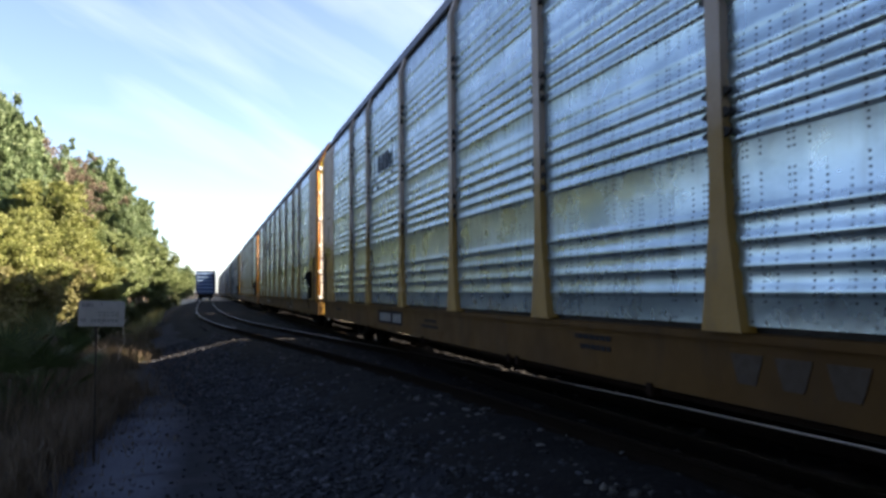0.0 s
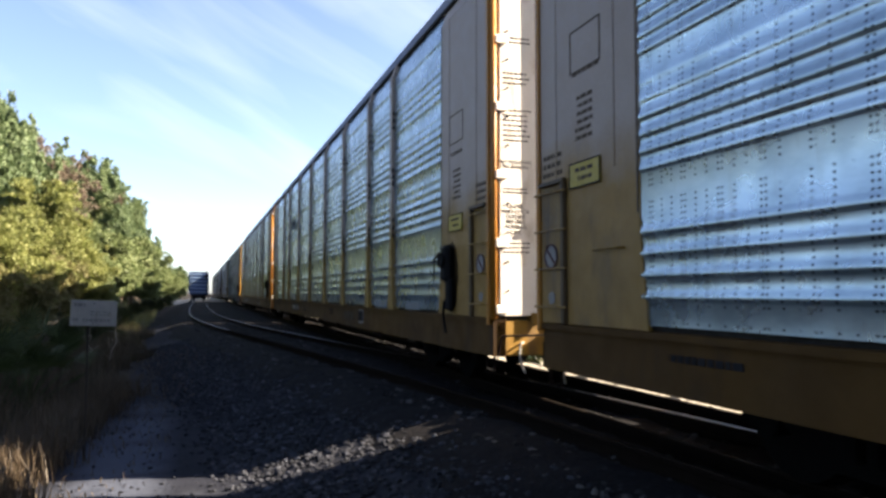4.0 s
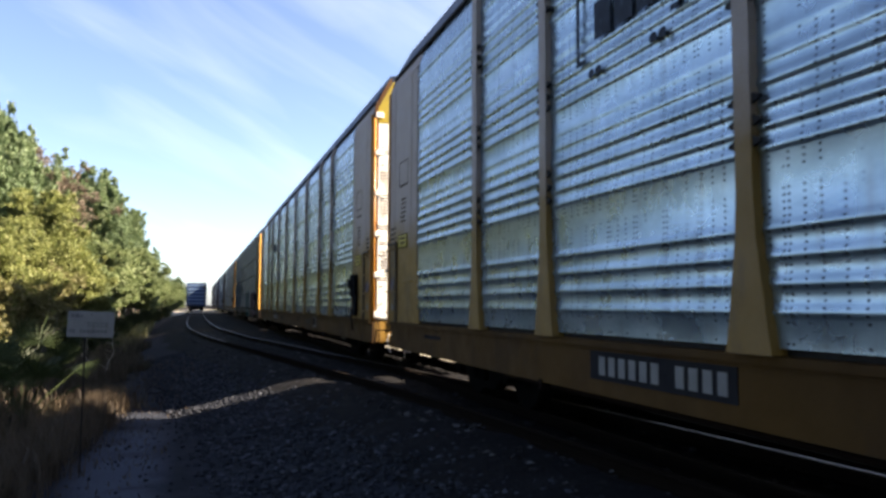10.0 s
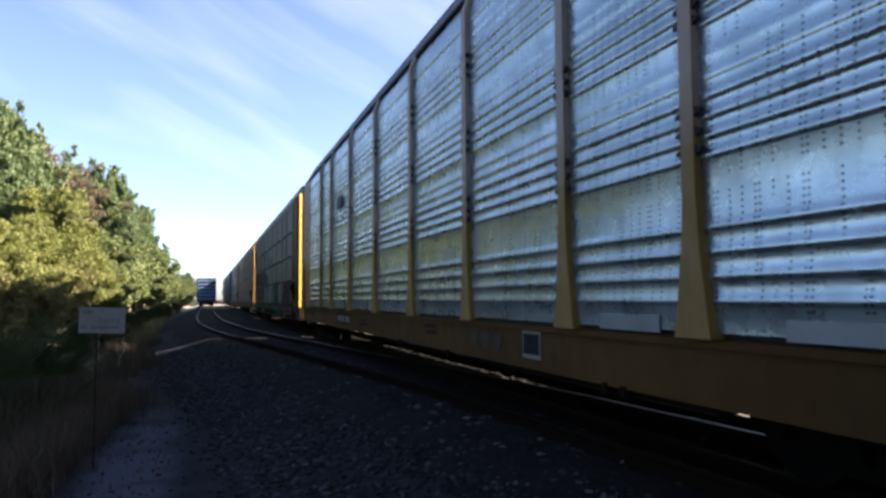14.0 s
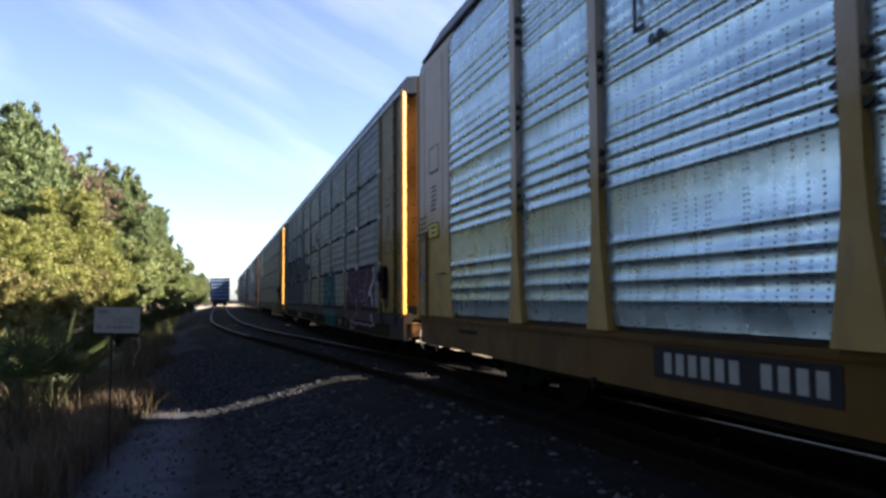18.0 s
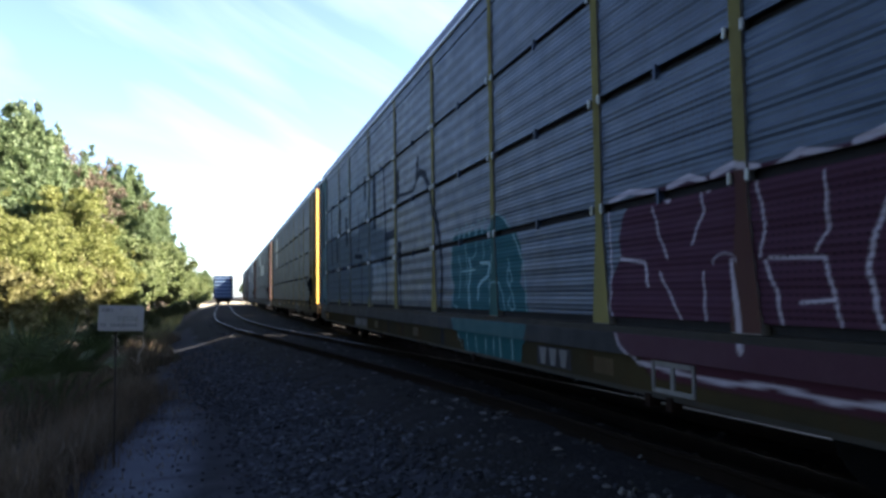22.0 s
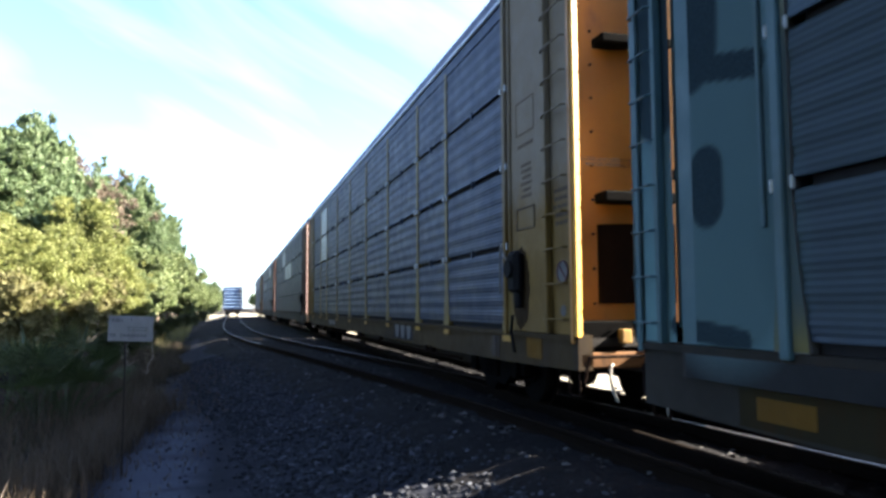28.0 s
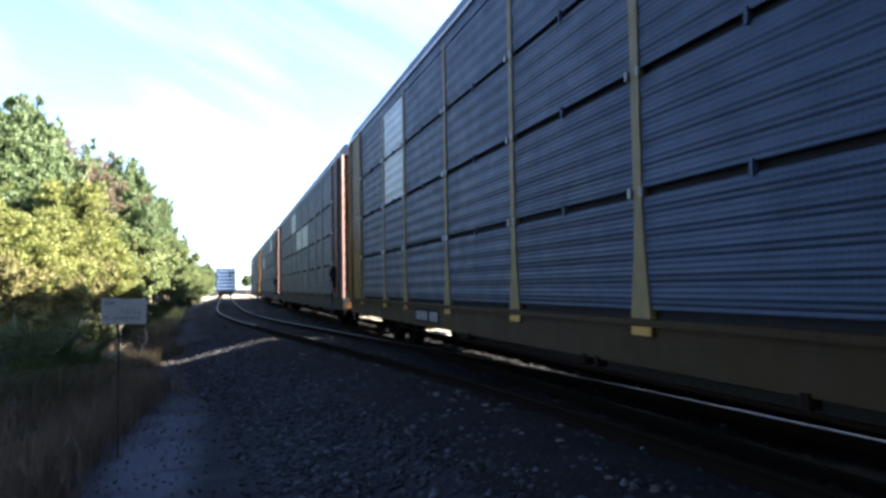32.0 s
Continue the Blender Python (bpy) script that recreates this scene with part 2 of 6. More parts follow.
MARK_GREY = plain("worn_mark_grey", (0.085, 0.083, 0.08), 0.75)
DISC_WHITE = plain("weathered_sticker_white", (0.19, 0.185, 0.18), 0.7)
DISC_GREY = plain("grimy_sticker_grey", (0.06, 0.058, 0.055), 0.7)
LETTER_WHITE = plain("stencil_white", (0.17, 0.17, 0.165), 0.7)
RED = plain("sign_red", (0.07, 0.03, 0.03), 0.6)
BLUE_CAR = surface("boxcar_blue_paint", (0.008, 0.034, 0.115), (0.007, 0.029, 0.095), 0.8, 0.5, stain=(0.04, 0.04, 0.05))
BLUE_CAR_LIGHT = surface("boxcar_pale_blue_paint", (0.12, 0.19, 0.31), (0.1, 0.16, 0.27), 0.8, 0.5)
TIE = surface("creosoted_timber", (0.022, 0.017, 0.014), (0.016, 0.013, 0.012), 2.0, 0.85, stretch=(0.2, 6, 1))
# Ground colours lie far below real stone: the train's shade is in them.
BALLAST = surface("shade_toned_ballast", (0.009, 0.009, 0.010), (0.006, 0.006, 0.007), 1.2, 0.95, stain=(0.005, 0.005, 0.005), grain=16.0, bumpy=0.9, spec=0.05)
GRAVEL = surface("shade_toned_gravel", (0.0115, 0.0132, 0.0195), (0.008, 0.0096, 0.0143), 0.5, 0.95, stain=(0.03, 0.034, 0.044), grain=22.0, bumpy=0.8, spec=0.1, worn=(0.045, 0.053, 0.073))
DIRT = surface("shade_toned_soil", (0.015, 0.0132, 0.0115), (0.0105, 0.0096, 0.008), 0.5, 0.95, stain=(0.012, 0.014, 0.008), grain=18.0, bumpy=0.7, spec=0.1)
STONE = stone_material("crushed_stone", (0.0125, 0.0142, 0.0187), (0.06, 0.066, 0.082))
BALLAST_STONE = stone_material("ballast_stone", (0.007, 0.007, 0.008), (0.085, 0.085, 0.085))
# Bumper black, also given to wheels and side frames for the undercar shade.
RUBBER_AND_SHADE = surface("rubber_and_shade_black", (0.004, 0.004, 0.004), (0.003, 0.003, 0.003), 4.0, 0.95, spec=0.02)
END_BROWN = surface("rusty_end_paint", (0.13, 0.062, 0.022), (0.08, 0.04, 0.018), 2.0, 0.8, stain=(0.03, 0.018, 0.012), spec=0.15)
EMBLEM_INK = surface("worn_emblem_ink", (0.035, 0.042, 0.055), (0.05, 0.058, 0.075), 7.0, 0.8, spec=0.1, bumpy=0, stain=(0.12, 0.145, 0.18))
LEVER_GREY = plain("worn_lever_steel", (0.07, 0.068, 0.065), 0.6)
# Brighter than the end paint, to stand for sunlight on the corner edge.
AMBER = surface("sunlit_edge_amber", (0.46, 0.25, 0.03), (0.38, 0.2, 0.025), 2.0, 0.5, spec=0.3)
GREASE = surface("brown_grease", (0.02, 0.013, 0.007), (0.032, 0.02, 0.008), 6.0, 0.8, stain=(0.01, 0.007, 0.005), spec=0.05)
POST_BROWN = surface("dull_brown_steel", (0.03, 0.026, 0.022), (0.022, 0.019, 0.016), 5.0, 0.9, spec=0.1)
PATCH_ORANGE = surface("orange_patch_paint", (0.085, 0.043, 0.004), (0.06, 0.03, 0.004), 1.2, 0.7, stain=(0.04, 0.022, 0.008), spec=0.1)
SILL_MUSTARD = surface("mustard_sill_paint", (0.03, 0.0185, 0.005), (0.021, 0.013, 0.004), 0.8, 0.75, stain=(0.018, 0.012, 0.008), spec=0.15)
# Rail rust darkened to near black for the shade beside the train.
RAIL_SHADED = surface("shaded_rail_rust", (0.007, 0.005, 0.004), (0.005, 0.004, 0.003), 5.0, 0.95, spec=0.02)
DRY_WOOD = surface("bleached_dry_wood", (0.3, 0.27, 0.22), (0.22, 0.2, 0.16), 6.0, 0.85)
SAND = surface("pale_sand", (0.3, 0.28, 0.23), (0.2, 0.185, 0.15), 1.5, 0.95, stain=(0.12, 0.11, 0.08), grain=30.0, bumpy=0.6, spec=0.1)
CHANNEL_BROWN = surface("dark_channel_paint", (0.075, 0.046, 0.018), (0.05, 0.032, 0.015), 1.5, 0.65, stain=(0.03, 0.02, 0.012))
BARK = surface("grey_brown_bark", (0.15, 0.11, 0.08), (0.09, 0.07, 0.05), 4.0, 0.9, bumpy=0.6, grain=25.0)
LEAF_DARK = leaf_material("oak_leaf", (0.0633, 0.103, 0.0452), (0.147, 0.197, 0.0904), 0.42)
LEAF_OAK = leaf_material("pale_oak_leaf", (0.078, 0.123, 0.0508), (0.162, 0.208, 0.0949), 0.42)
LEAF_MID = leaf_material("mixed_green_leaf", (0.0949, 0.137, 0.0508), (0.185, 0.218, 0.0938), 0.42)
LEAF_YELLOW = leaf_material("yellow_green_leaf", (0.133, 0.162, 0.0441), (0.215, 0.224, 0.0768), 0.46)
LEAF_DRY = leaf_material("dry_straw_leaf", (0.173, 0.16, 0.07), (0.13, 0.134, 0.048), 0.46)
# Straw darkened for the shaded verge; LEAF_DRY is its sunlit tone.
VERGE_STRAW = leaf_material("shade_toned_straw", (0.105, 0.078, 0.052), (0.052, 0.04, 0.026))
LEAF_DEAD = leaf_material("dead_reddish_leaf", (0.155, 0.12, 0.085), (0.1, 0.082, 0.058))
# Leaf colours below are darkened to carry the verge's shade.
LEAF_SHRUB = leaf_material("shade_dark_undergrowth", (0.028, 0.04, 0.013), (0.05, 0.062, 0.02))
PALM_LEAF = leaf_material("shade_dark_palmetto", (0.025, 0.04, 0.013), (0.05, 0.07, 0.024))
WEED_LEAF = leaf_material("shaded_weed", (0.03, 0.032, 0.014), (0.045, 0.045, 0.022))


# ---- building helpers ----
def mesh_from(name, bm, mat, smooth=False):
    me = bpy.data.meshes.new(name)
    bm.normal_update()
    bm.to_mesh(me)
    bm.free()
    for m in (mat if isinstance(mat, (tuple, list)) else (mat,)):
        me.materials.append(m)
    if smooth:
        me.shade_smooth()
    return me


def part(name, bm, mat, parent, label="", smooth=False, kind=""):
    me = bm if isinstance(bm, bpy.types.Mesh) else mesh_from(name, bm, mat, smooth)
    ob = new(name, me)
    ob.parent = parent
    if label:
        ob["label"] = label
    if kind:
        ob["kind"] = kind
    return ob


def thing(name, label, category, at=(0, 0, 0), turn=0.0, group="", kind=""):
    ob = new(name)
    ob.empty_display_size = 0.3
    ob.matrix_basis = pose(*at, 0, 0, turn)
    return tagged(ob, label, category, group, kind)


def box(bm, x0, y0, z0, x1, y1, z1, bevel=0.0, mat=0):
    r = bmesh.ops.create_cube(bm, size=1.0, matrix=Matrix.LocRotScale(((x0 + x1) / 2, (y0 + y1) / 2, (z0 + z1) / 2), None, (x1 - x0, y1 - y0, z1 - z0)))
    fs = {f for v in r["verts"] for f in v.link_faces}
    for f in fs:
        f.material_index = mat
    if bevel:
        es = list({e for v in r["verts"] for e in v.link_edges})
        b = bmesh.ops.bevel(bm, geom=es, offset=bevel, segments=1, affect="EDGES")
        for f in b["faces"]:
            f.material_index = mat
    return bm


def boxes(*items, bevel=0.0):
    bm = bmesh.new()
    for it in items:
        box(bm, *it, bevel=bevel)
    return bm


def rod(bm, a, b, r, seg=8, r2=None):
    a, b = Vector(a), Vector(b)
    d = b - a
    m = Matrix.Translation((a + b) / 2) @ d.to_track_quat("Z", "Y").to_matrix().to_4x4()
    bmesh.ops.create_cone(bm, cap_ends=True, segments=seg, radius1=r, radius2=r if r2 is None else r2, depth=d.length, matrix=m)
    return bm


def rods(pts, r, seg=8):
    bm = bmesh.new()
    for a, b in zip(pts, pts[1:]):
        rod(bm, a, b, r, seg)
    return bm


def prism(bm, outline, axis, lo, hi, mat=0):
    """Extrudes a closed outline of (a, b) pairs along an axis: 'x' takes (y, z), 'y' takes (x, z), 'z' takes (x, y)."""
    def at(p, w):
        return {"x": (w, p[0], p[1]), "y": (p[0], w, p[1]), "z": (p[0], p[1], w)}[axis]
    lo_v = [bm.verts.new(at(p, lo)) for p in outline]
    hi_v = [bm.verts.new(at(p, hi)) for p in outline]
    n = len(outline)
    fs = [bm.faces.new(lo_v[::-1]), bm.faces.new(hi_v)]
    for i in range(n):
        fs.append(bm.faces.new((lo_v[i], lo_v[(i + 1) % n], hi_v[(i + 1) % n], hi_v[i])))
    bmesh.ops.recalc_face_normals(bm, faces=fs)
    for f in fs:
        f.material_index = mat
    return bm


def text(words, size, parent, mat, m, label=""):
    cu = bpy.data.curves.new("lettering", "FONT")
    cu.body, cu.size, cu.align_x, cu.extrude = words, size, "CENTER", 0.0008
    cu.materials.append(mat)
    ob = new("lettering", cu)
    ob.parent, ob.matrix_basis = parent, m
    if label:
        ob["label"] = label
    return ob


# ---- the train ----
HALF, LONG, SILL_TOP, EAVE, KNEE = 1.5, 27.2, 1.14, 6.08, 5.87
POSTS = (1.92, 4.65, 6.6, 9.4, 12.2, 15.0, 17.8, 20.6, 22.55, 25.28)
POSTS_RIBBED = (1.92, 4.68, 6.65, 9.47, 12.27, 15.11, 17.95, 20.8, 22.73, 25.4)
POSTS_TAGGED = (2.03, 4.79, 6.74, 9.53, 12.33, 15.12, 17.95, 20.77, 22.68, 25.45)
TRACK_X = 4.802


def ribbed_profile():
    """Heights and depths of a wide-ribbed sheet: groups of four ribs between flat bands."""
    pts = [(SILL_TOP + 0.05, 0.0)]
    for z0, step in ((1.43, 0.193), (2.58, 0.158), (3.65, 0.15), (4.70, 0.15), (5.66, 0.15)):
        for r in range(4 if z0 < 2 else 6):
            z = z0 + step * r
            if z + 0.08 > KNEE:
                continue
            k = (1, 1, 1, 1, 0.55, 0.35)[r]
            pts += [(z - 0.042, 0.0), (z - 0.03, 0.004 * k), (z - 0.016, 0.011 * k), (z, 0.016 * k), (z + 0.018, 0.015 * k), (z + 0.05, 0.006 * k), (z + 0.078, 0.001)]
    # above the knee the sheet leans inward to the roof
    return pts + [(KNEE, 0.0), (6.2, -0.1)]


def wavy_profile(z0, z1, pitch, depth):
    n = int(round((z1 - z0) / pitch)) * 4
    return [(z0 + (z1 - z0) * i / n, depth * (0.5 + 0.5 * math.sin(i * math.pi / 2)) + 0.005 * math.sin((z0 + (z1 - z0) * i / n) * math.tau / 0.215)) for i in range(n + 1)]


def sheet(profile, y0, y1, x, thick=0.012, steps=3):
    """A pressed sheet on the side at -x, between two heights along y; its profile runs upward."""
    bm = bmesh.new()
    rows = []
    for z, d in profile:
        rows.append([bm.verts.new((x - d, y0 + (y1 - y0) * i / steps, z)) for i in range(steps + 1)])
    for a, b in zip(rows, rows[1:]):
        for i in range(steps):
            bm.faces.new((a[i + 1], a[i], b[i], b[i + 1]))
    z0, z1 = profile[0][0], min(profile[-1][0], KNEE)
    box(bm, x + thick, y0 + 0.003, z0 + 0.003, x + thick + 0.02, y1 - 0.003, z1 - 0.003)
    return bm


def spray_on(ob):
    """Stores the sprayed colours of TAGS on a mesh, point by point."""
    me = ob.data
    n = len(me.vertices)
    co = np.empty(n * 3, dtype=np.float32)
    me.vertices.foreach_get("co", co)
    Y, Z = co.reshape(-1, 3)[:, 1], co.reshape(-1, 3)[:, 2]
    C, A = np.zeros((n, 3)), np.zeros(n)
    for kind, colour, segs in TAGS:
        k = np.zeros(n)
        for y1, z1, y2, z2, r in segs:
            ly, lz = y2 - y1, z2 - z1
            h = np.clip(((Y - y1) * ly + (Z - z1) * lz) / max(ly * ly + lz * lz, 1e-6), 0, 1)
            d = np.hypot(Y - y1 - h * ly, Z - z1 - h * lz)
            k = np.maximum(k, np.clip((r - d) / ({"soft": 0.35 * r, "mist": 0.6 * r, "edge": 0.15 * r}.get(kind, 0.012)), 0, 1))
        k *= 0.4 if kind == "mist" else 0.88
        A2 = k + A * (1 - k)
        C = (np.array(colour) * k[:, None] + C * (A * (1 - k))[:, None]) / np.maximum(A2, 1e-6)[:, None]
        A = A2
    at = me.attributes.new("spray", "FLOAT_COLOR", "POINT")
    at.data.foreach_set("color", np.concatenate([C, A[:, None]], 1).astype(np.float32).ravel())


def face_grid(y0, y1, z0, z1, x, step, edge=None):
    """A fine grid that faces -x, for sprayed plates; edge(z) may narrow it about its middle."""
    bm = bmesh.new()
    ny, nz = max(2, int((y1 - y0) / step)), max(2, int((z1 - z0) / step))
    rows = []
    for j in range(nz + 1):
        z = z0 + (z1 - z0) * j / nz
        m, h = (y0 + y1) / 2, (edge(z) if edge else (y1 - y0) / 2)
        rows.append([bm.verts.new((x, m - h + 2 * h * i / ny, z)) for i in range(ny + 1)])
    for a, b in zip(rows, rows[1:]):
        for i in range(ny):
            bm.faces.new((a[i + 1], a[i], b[i], b[i + 1]))
    return bm


def post_mesh(kind, mat, shift=0.0):
    """A side post that flares towards the sill."""
    bm = bmesh.new()
    w, foot, knee = (0.075, 0.2, 2.15) if kind == "ribbed" else (0.062, 0.15, 2.0)
    top = KNEE if kind == "ribbed" else 5.8
    outline = [(-foot, SILL_TOP), (foot, SILL_TOP), (foot * 0.82, SILL_TOP + 0.25), (w * 1.25, knee - 0.2), (w, knee + 0.15), (w, top), (-w, top), (-w, knee + 0.15), (-w * 1.25, knee - 0.2), (-foot * 0.82, SILL_TOP + 0.25)]
    prism(bm, outline, "x", -HALF - (0.07 if kind == "ribbed" else 0.018), -HALF + 0.05)
    if kind == "ribbed":
        prism(bm, [(-HALF - 0.07, KNEE), (-HALF + 0.05, KNEE), (-HALF + 0.15, 6.21), (-HALF + 0.04, 6.21)], "y", -w, w)
        for z in (2.64, 2.79, 2.95, 3.70, 3.83, 3.97, 4.85, 5.0, 5.15):
            for s in (-1, 1):
                prism(bm, [(s * (w - 0.01), z - 0.045), (s * (w + 0.07), z - 0.012), (s * (w + 0.07), z + 0.012), (s * (w - 0.01), z + 0.045)], "x", -HALF - 0.06, -HALF - 0.035, 1)
    bmesh.ops.translate(bm, vec=(0, shift, 0), verts=bm.verts)
    return mesh_from("post", bm, (mat, DARK))


def wheelset_mesh():
    bm = bmesh.new()
    for s in (-1, 1):
        rod(bm, (s * 0.70, 0, 0), (s * 0.84, 0, 0), 0.42, 24)
        rod(bm, (s * 0.66, 0, 0), (s * 0.70, 0, 0), 0.45, 24)
        rod(bm, (s * 0.84, 0, 0), (s * 0.87, 0, 0), 0.16, 12)
        box(bm, s * 0.855 - 0.02, -0.05, 0.18, s * 0.855 + 0.02, 0.05, 0.33)
    rod(bm, (-0.98, 0, 0), (0.98, 0, 0), 0.08, 10)
    return mesh_from("wheelset", bm, RUBBER_AND_SHADE)


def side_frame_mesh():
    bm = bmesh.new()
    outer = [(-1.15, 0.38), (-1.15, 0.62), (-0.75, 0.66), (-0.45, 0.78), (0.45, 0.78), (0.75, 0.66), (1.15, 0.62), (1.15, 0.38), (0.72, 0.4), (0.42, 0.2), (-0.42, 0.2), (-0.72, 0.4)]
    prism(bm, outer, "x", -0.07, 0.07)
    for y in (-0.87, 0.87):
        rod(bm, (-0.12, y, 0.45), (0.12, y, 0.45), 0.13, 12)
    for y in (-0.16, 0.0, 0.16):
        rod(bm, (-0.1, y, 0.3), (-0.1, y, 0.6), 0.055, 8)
    return mesh_from("side_frame", bm, RUBBER_AND_SHADE)


SHADE_INK = plain("faded_dark_mark", (0.022, 0.013, 0.007), 0.85)
# Hose rubber is coloured pale to stand for the sun on it.
HOSE = plain("sunlit_hose_rubber", (0.2, 0.19, 0.17), 0.7)
WHEELSET, SIDE_FRAME = wheelset_mesh(), side_frame_mesh()
WHEELS = []


def trucks(car):
    for yc in (3.55, LONG - 3.55):
        tr = part("truck", boxes((-1.05, yc - 0.2, 0.42, 1.05, yc + 0.2, 0.66), (-0.3, yc - 0.3, 0.6, 0.3, yc + 0.3, 0.8), bevel=0.03), DARK, car, "cast steel truck, darkened for the shade under the car")
        for s in (-1, 1):
            sf = part("side_frame", SIDE_FRAME, None, tr)
            sf.matrix_basis = pose(s * 1.02, yc, 0)
        for dy in (-0.87, 0.87):
            ws = part("wheelset", WHEELSET, None, tr)
            ws.matrix_basis = pose(0, yc + dy, 0.42)
            WHEELS.append((ws, yc + dy))


def underframe(car, mat, low=0.61, beam=None, end_mat=None, beam_z=0.0):
    end_z = low + 0.06 if beam_z else 0.62
    for s in (-1, 1):
        bm = bmesh.new()
        o = [(0.0, end_z), (0.0, SILL_TOP - 0.004), (LONG, SILL_TOP - 0.004), (LONG, end_z), (LONG - 1.1, (end_z + low) / 2), (LONG - 2.2, low + 0.01), (LONG - 4.9, low), (4.9, low), (2.2, low + 0.01), (1.1, (end_z + low) / 2)]
        xa, xb = sorted((s * (HALF - 0.02), s * (HALF - 0.18)))
        prism(bm, o, "x", xa, xb)
        box(bm, min(s * (HALF + 0.015), s * (HALF - 0.05)), 0.02, SILL_TOP - 0.07, max(s * (HALF + 0.015), s * (HALF - 0.05)), LONG - 0.02, SILL_TOP - 0.01)
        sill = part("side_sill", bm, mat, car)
        if beam and s < 0:
            part("side_beam", boxes((-HALF - 0.02, 0.6, 0.86, -HALF - 0.005, LONG - 0.6, SILL_TOP - 0.072), bevel=0.004), beam, sill, "grey steel beam along the deck edge")
        if s < 0:
            for y in (5.7, 6.0, 10.4, 13.0, 13.25, 16.8, 21.0):
                part("jacking_lug", boxes((-HALF, y, low - 0.09, -HALF + 0.1, y + 0.07, low + 0.03)), RUST, sill)
            part("brake_pipe", rods([(-HALF + 0.25, 4.7, 0.52), (-HALF + 0.25, 13.0, 0.5), (-HALF + 0.25, LONG - 4.7, 0.52)], 0.025), RUST, sill)
    # Deepened between the trucks to hide the sunlit ground beyond.
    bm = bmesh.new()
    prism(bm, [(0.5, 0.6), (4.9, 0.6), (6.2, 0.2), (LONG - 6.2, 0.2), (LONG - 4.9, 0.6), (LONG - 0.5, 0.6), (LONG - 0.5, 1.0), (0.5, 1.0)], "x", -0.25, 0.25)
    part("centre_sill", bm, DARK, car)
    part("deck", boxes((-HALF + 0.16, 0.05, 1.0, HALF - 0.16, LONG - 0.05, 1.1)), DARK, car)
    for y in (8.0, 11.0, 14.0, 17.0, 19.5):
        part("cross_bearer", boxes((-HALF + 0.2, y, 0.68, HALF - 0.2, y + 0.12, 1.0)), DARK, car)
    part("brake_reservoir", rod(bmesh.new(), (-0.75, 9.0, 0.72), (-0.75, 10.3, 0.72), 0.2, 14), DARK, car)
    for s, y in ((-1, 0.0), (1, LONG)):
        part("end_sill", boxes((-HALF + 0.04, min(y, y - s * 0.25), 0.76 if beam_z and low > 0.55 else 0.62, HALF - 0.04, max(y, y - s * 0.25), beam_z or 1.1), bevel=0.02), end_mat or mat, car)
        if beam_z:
            # Near-black beam stands in for the shaded recess below the doors.
            part("end_beam", boxes((-HALF + 0.06, min(y - s * 0.08, y - s * 0.3), beam_z, HALF - 0.06, max(y - s * 0.08, y - s * 0.3), 1.3), bevel=0.02), RUBBER_AND_SHADE, car, "near-black beam standing for the shaded recess under the end doors")
        part("end_block", boxes((-1.0, min(y - s * 0.1, y + s * 0.03), 1.04, -0.89, max(y - s * 0.1, y + s * 0.03), 1.2), bevel=0.01), YELLOW, car, "small bright yellow block on the end sill")
        bm = boxes((-0.12, min(y, y + s * 0.42), 0.88, 0.12, max(y, y + s * 0.42), 1.1), bevel=0.03)
        box(bm, -0.2, min(y + s * 0.40, y + s * 0.66), 0.82, 0.08, max(y + s * 0.40, y + s * 0.66), 1.3, 0.05)
        box(bm, 0.1, min(y + s * 0.40, y + s * 0.58), 0.84, 0.2, max(y + s * 0.40, y + s * 0.58), 1.28, 0.04)
        ya, yb, xs = y - s * 0.06, y - s * 0.3, -HALF + 0.06
        part("corner_step", rods([(xs, ya, 0.74), (xs, ya, 0.46), (xs + 0.02, ya - s * 0.03, 0.44), (xs + 0.02, yb + s * 0.03, 0.44), (xs, yb, 0.46), (xs, yb, 0.7)], 0.014, 6), RUST, car, "thin hanging rusty stirrup step")
        part("draft_housing", boxes((-0.34, min(y - s * 0.05, y + s * 0.36), 1.06, 0.26, max(y - s * 0.05, y + s * 0.36), 1.32), bevel=0.07), END_BROWN, car, "rounded rusty housing over the coupler")
        part("coupler", bm, RUST, car, "rusty cast steel coupler head")
        hose = [(-1.1, y, 0.8), (-1.18, y + s * 0.1, 0.78), (-1.2, y + s * 0.13, 0.64), (-1.18, y + s * 0.15, 0.5), (-1.15, y + s * 0.18, 0.4)]
        part("brake_hose", rods(hose, 0.015), HOSE, car, "rubber brake hose, coloured pale as if sunlit")
        part("cut_lever", rods([(-HALF + 0.05, y + s * 0.06, 0.62), (-HALF + 0.08, y + s * 0.12, 0.9), (-0.5, y + s * 0.14, 0.9), (-0.15, y + s * 0.3, 1.0)], 0.016), RUST, car)
    trucks(car)


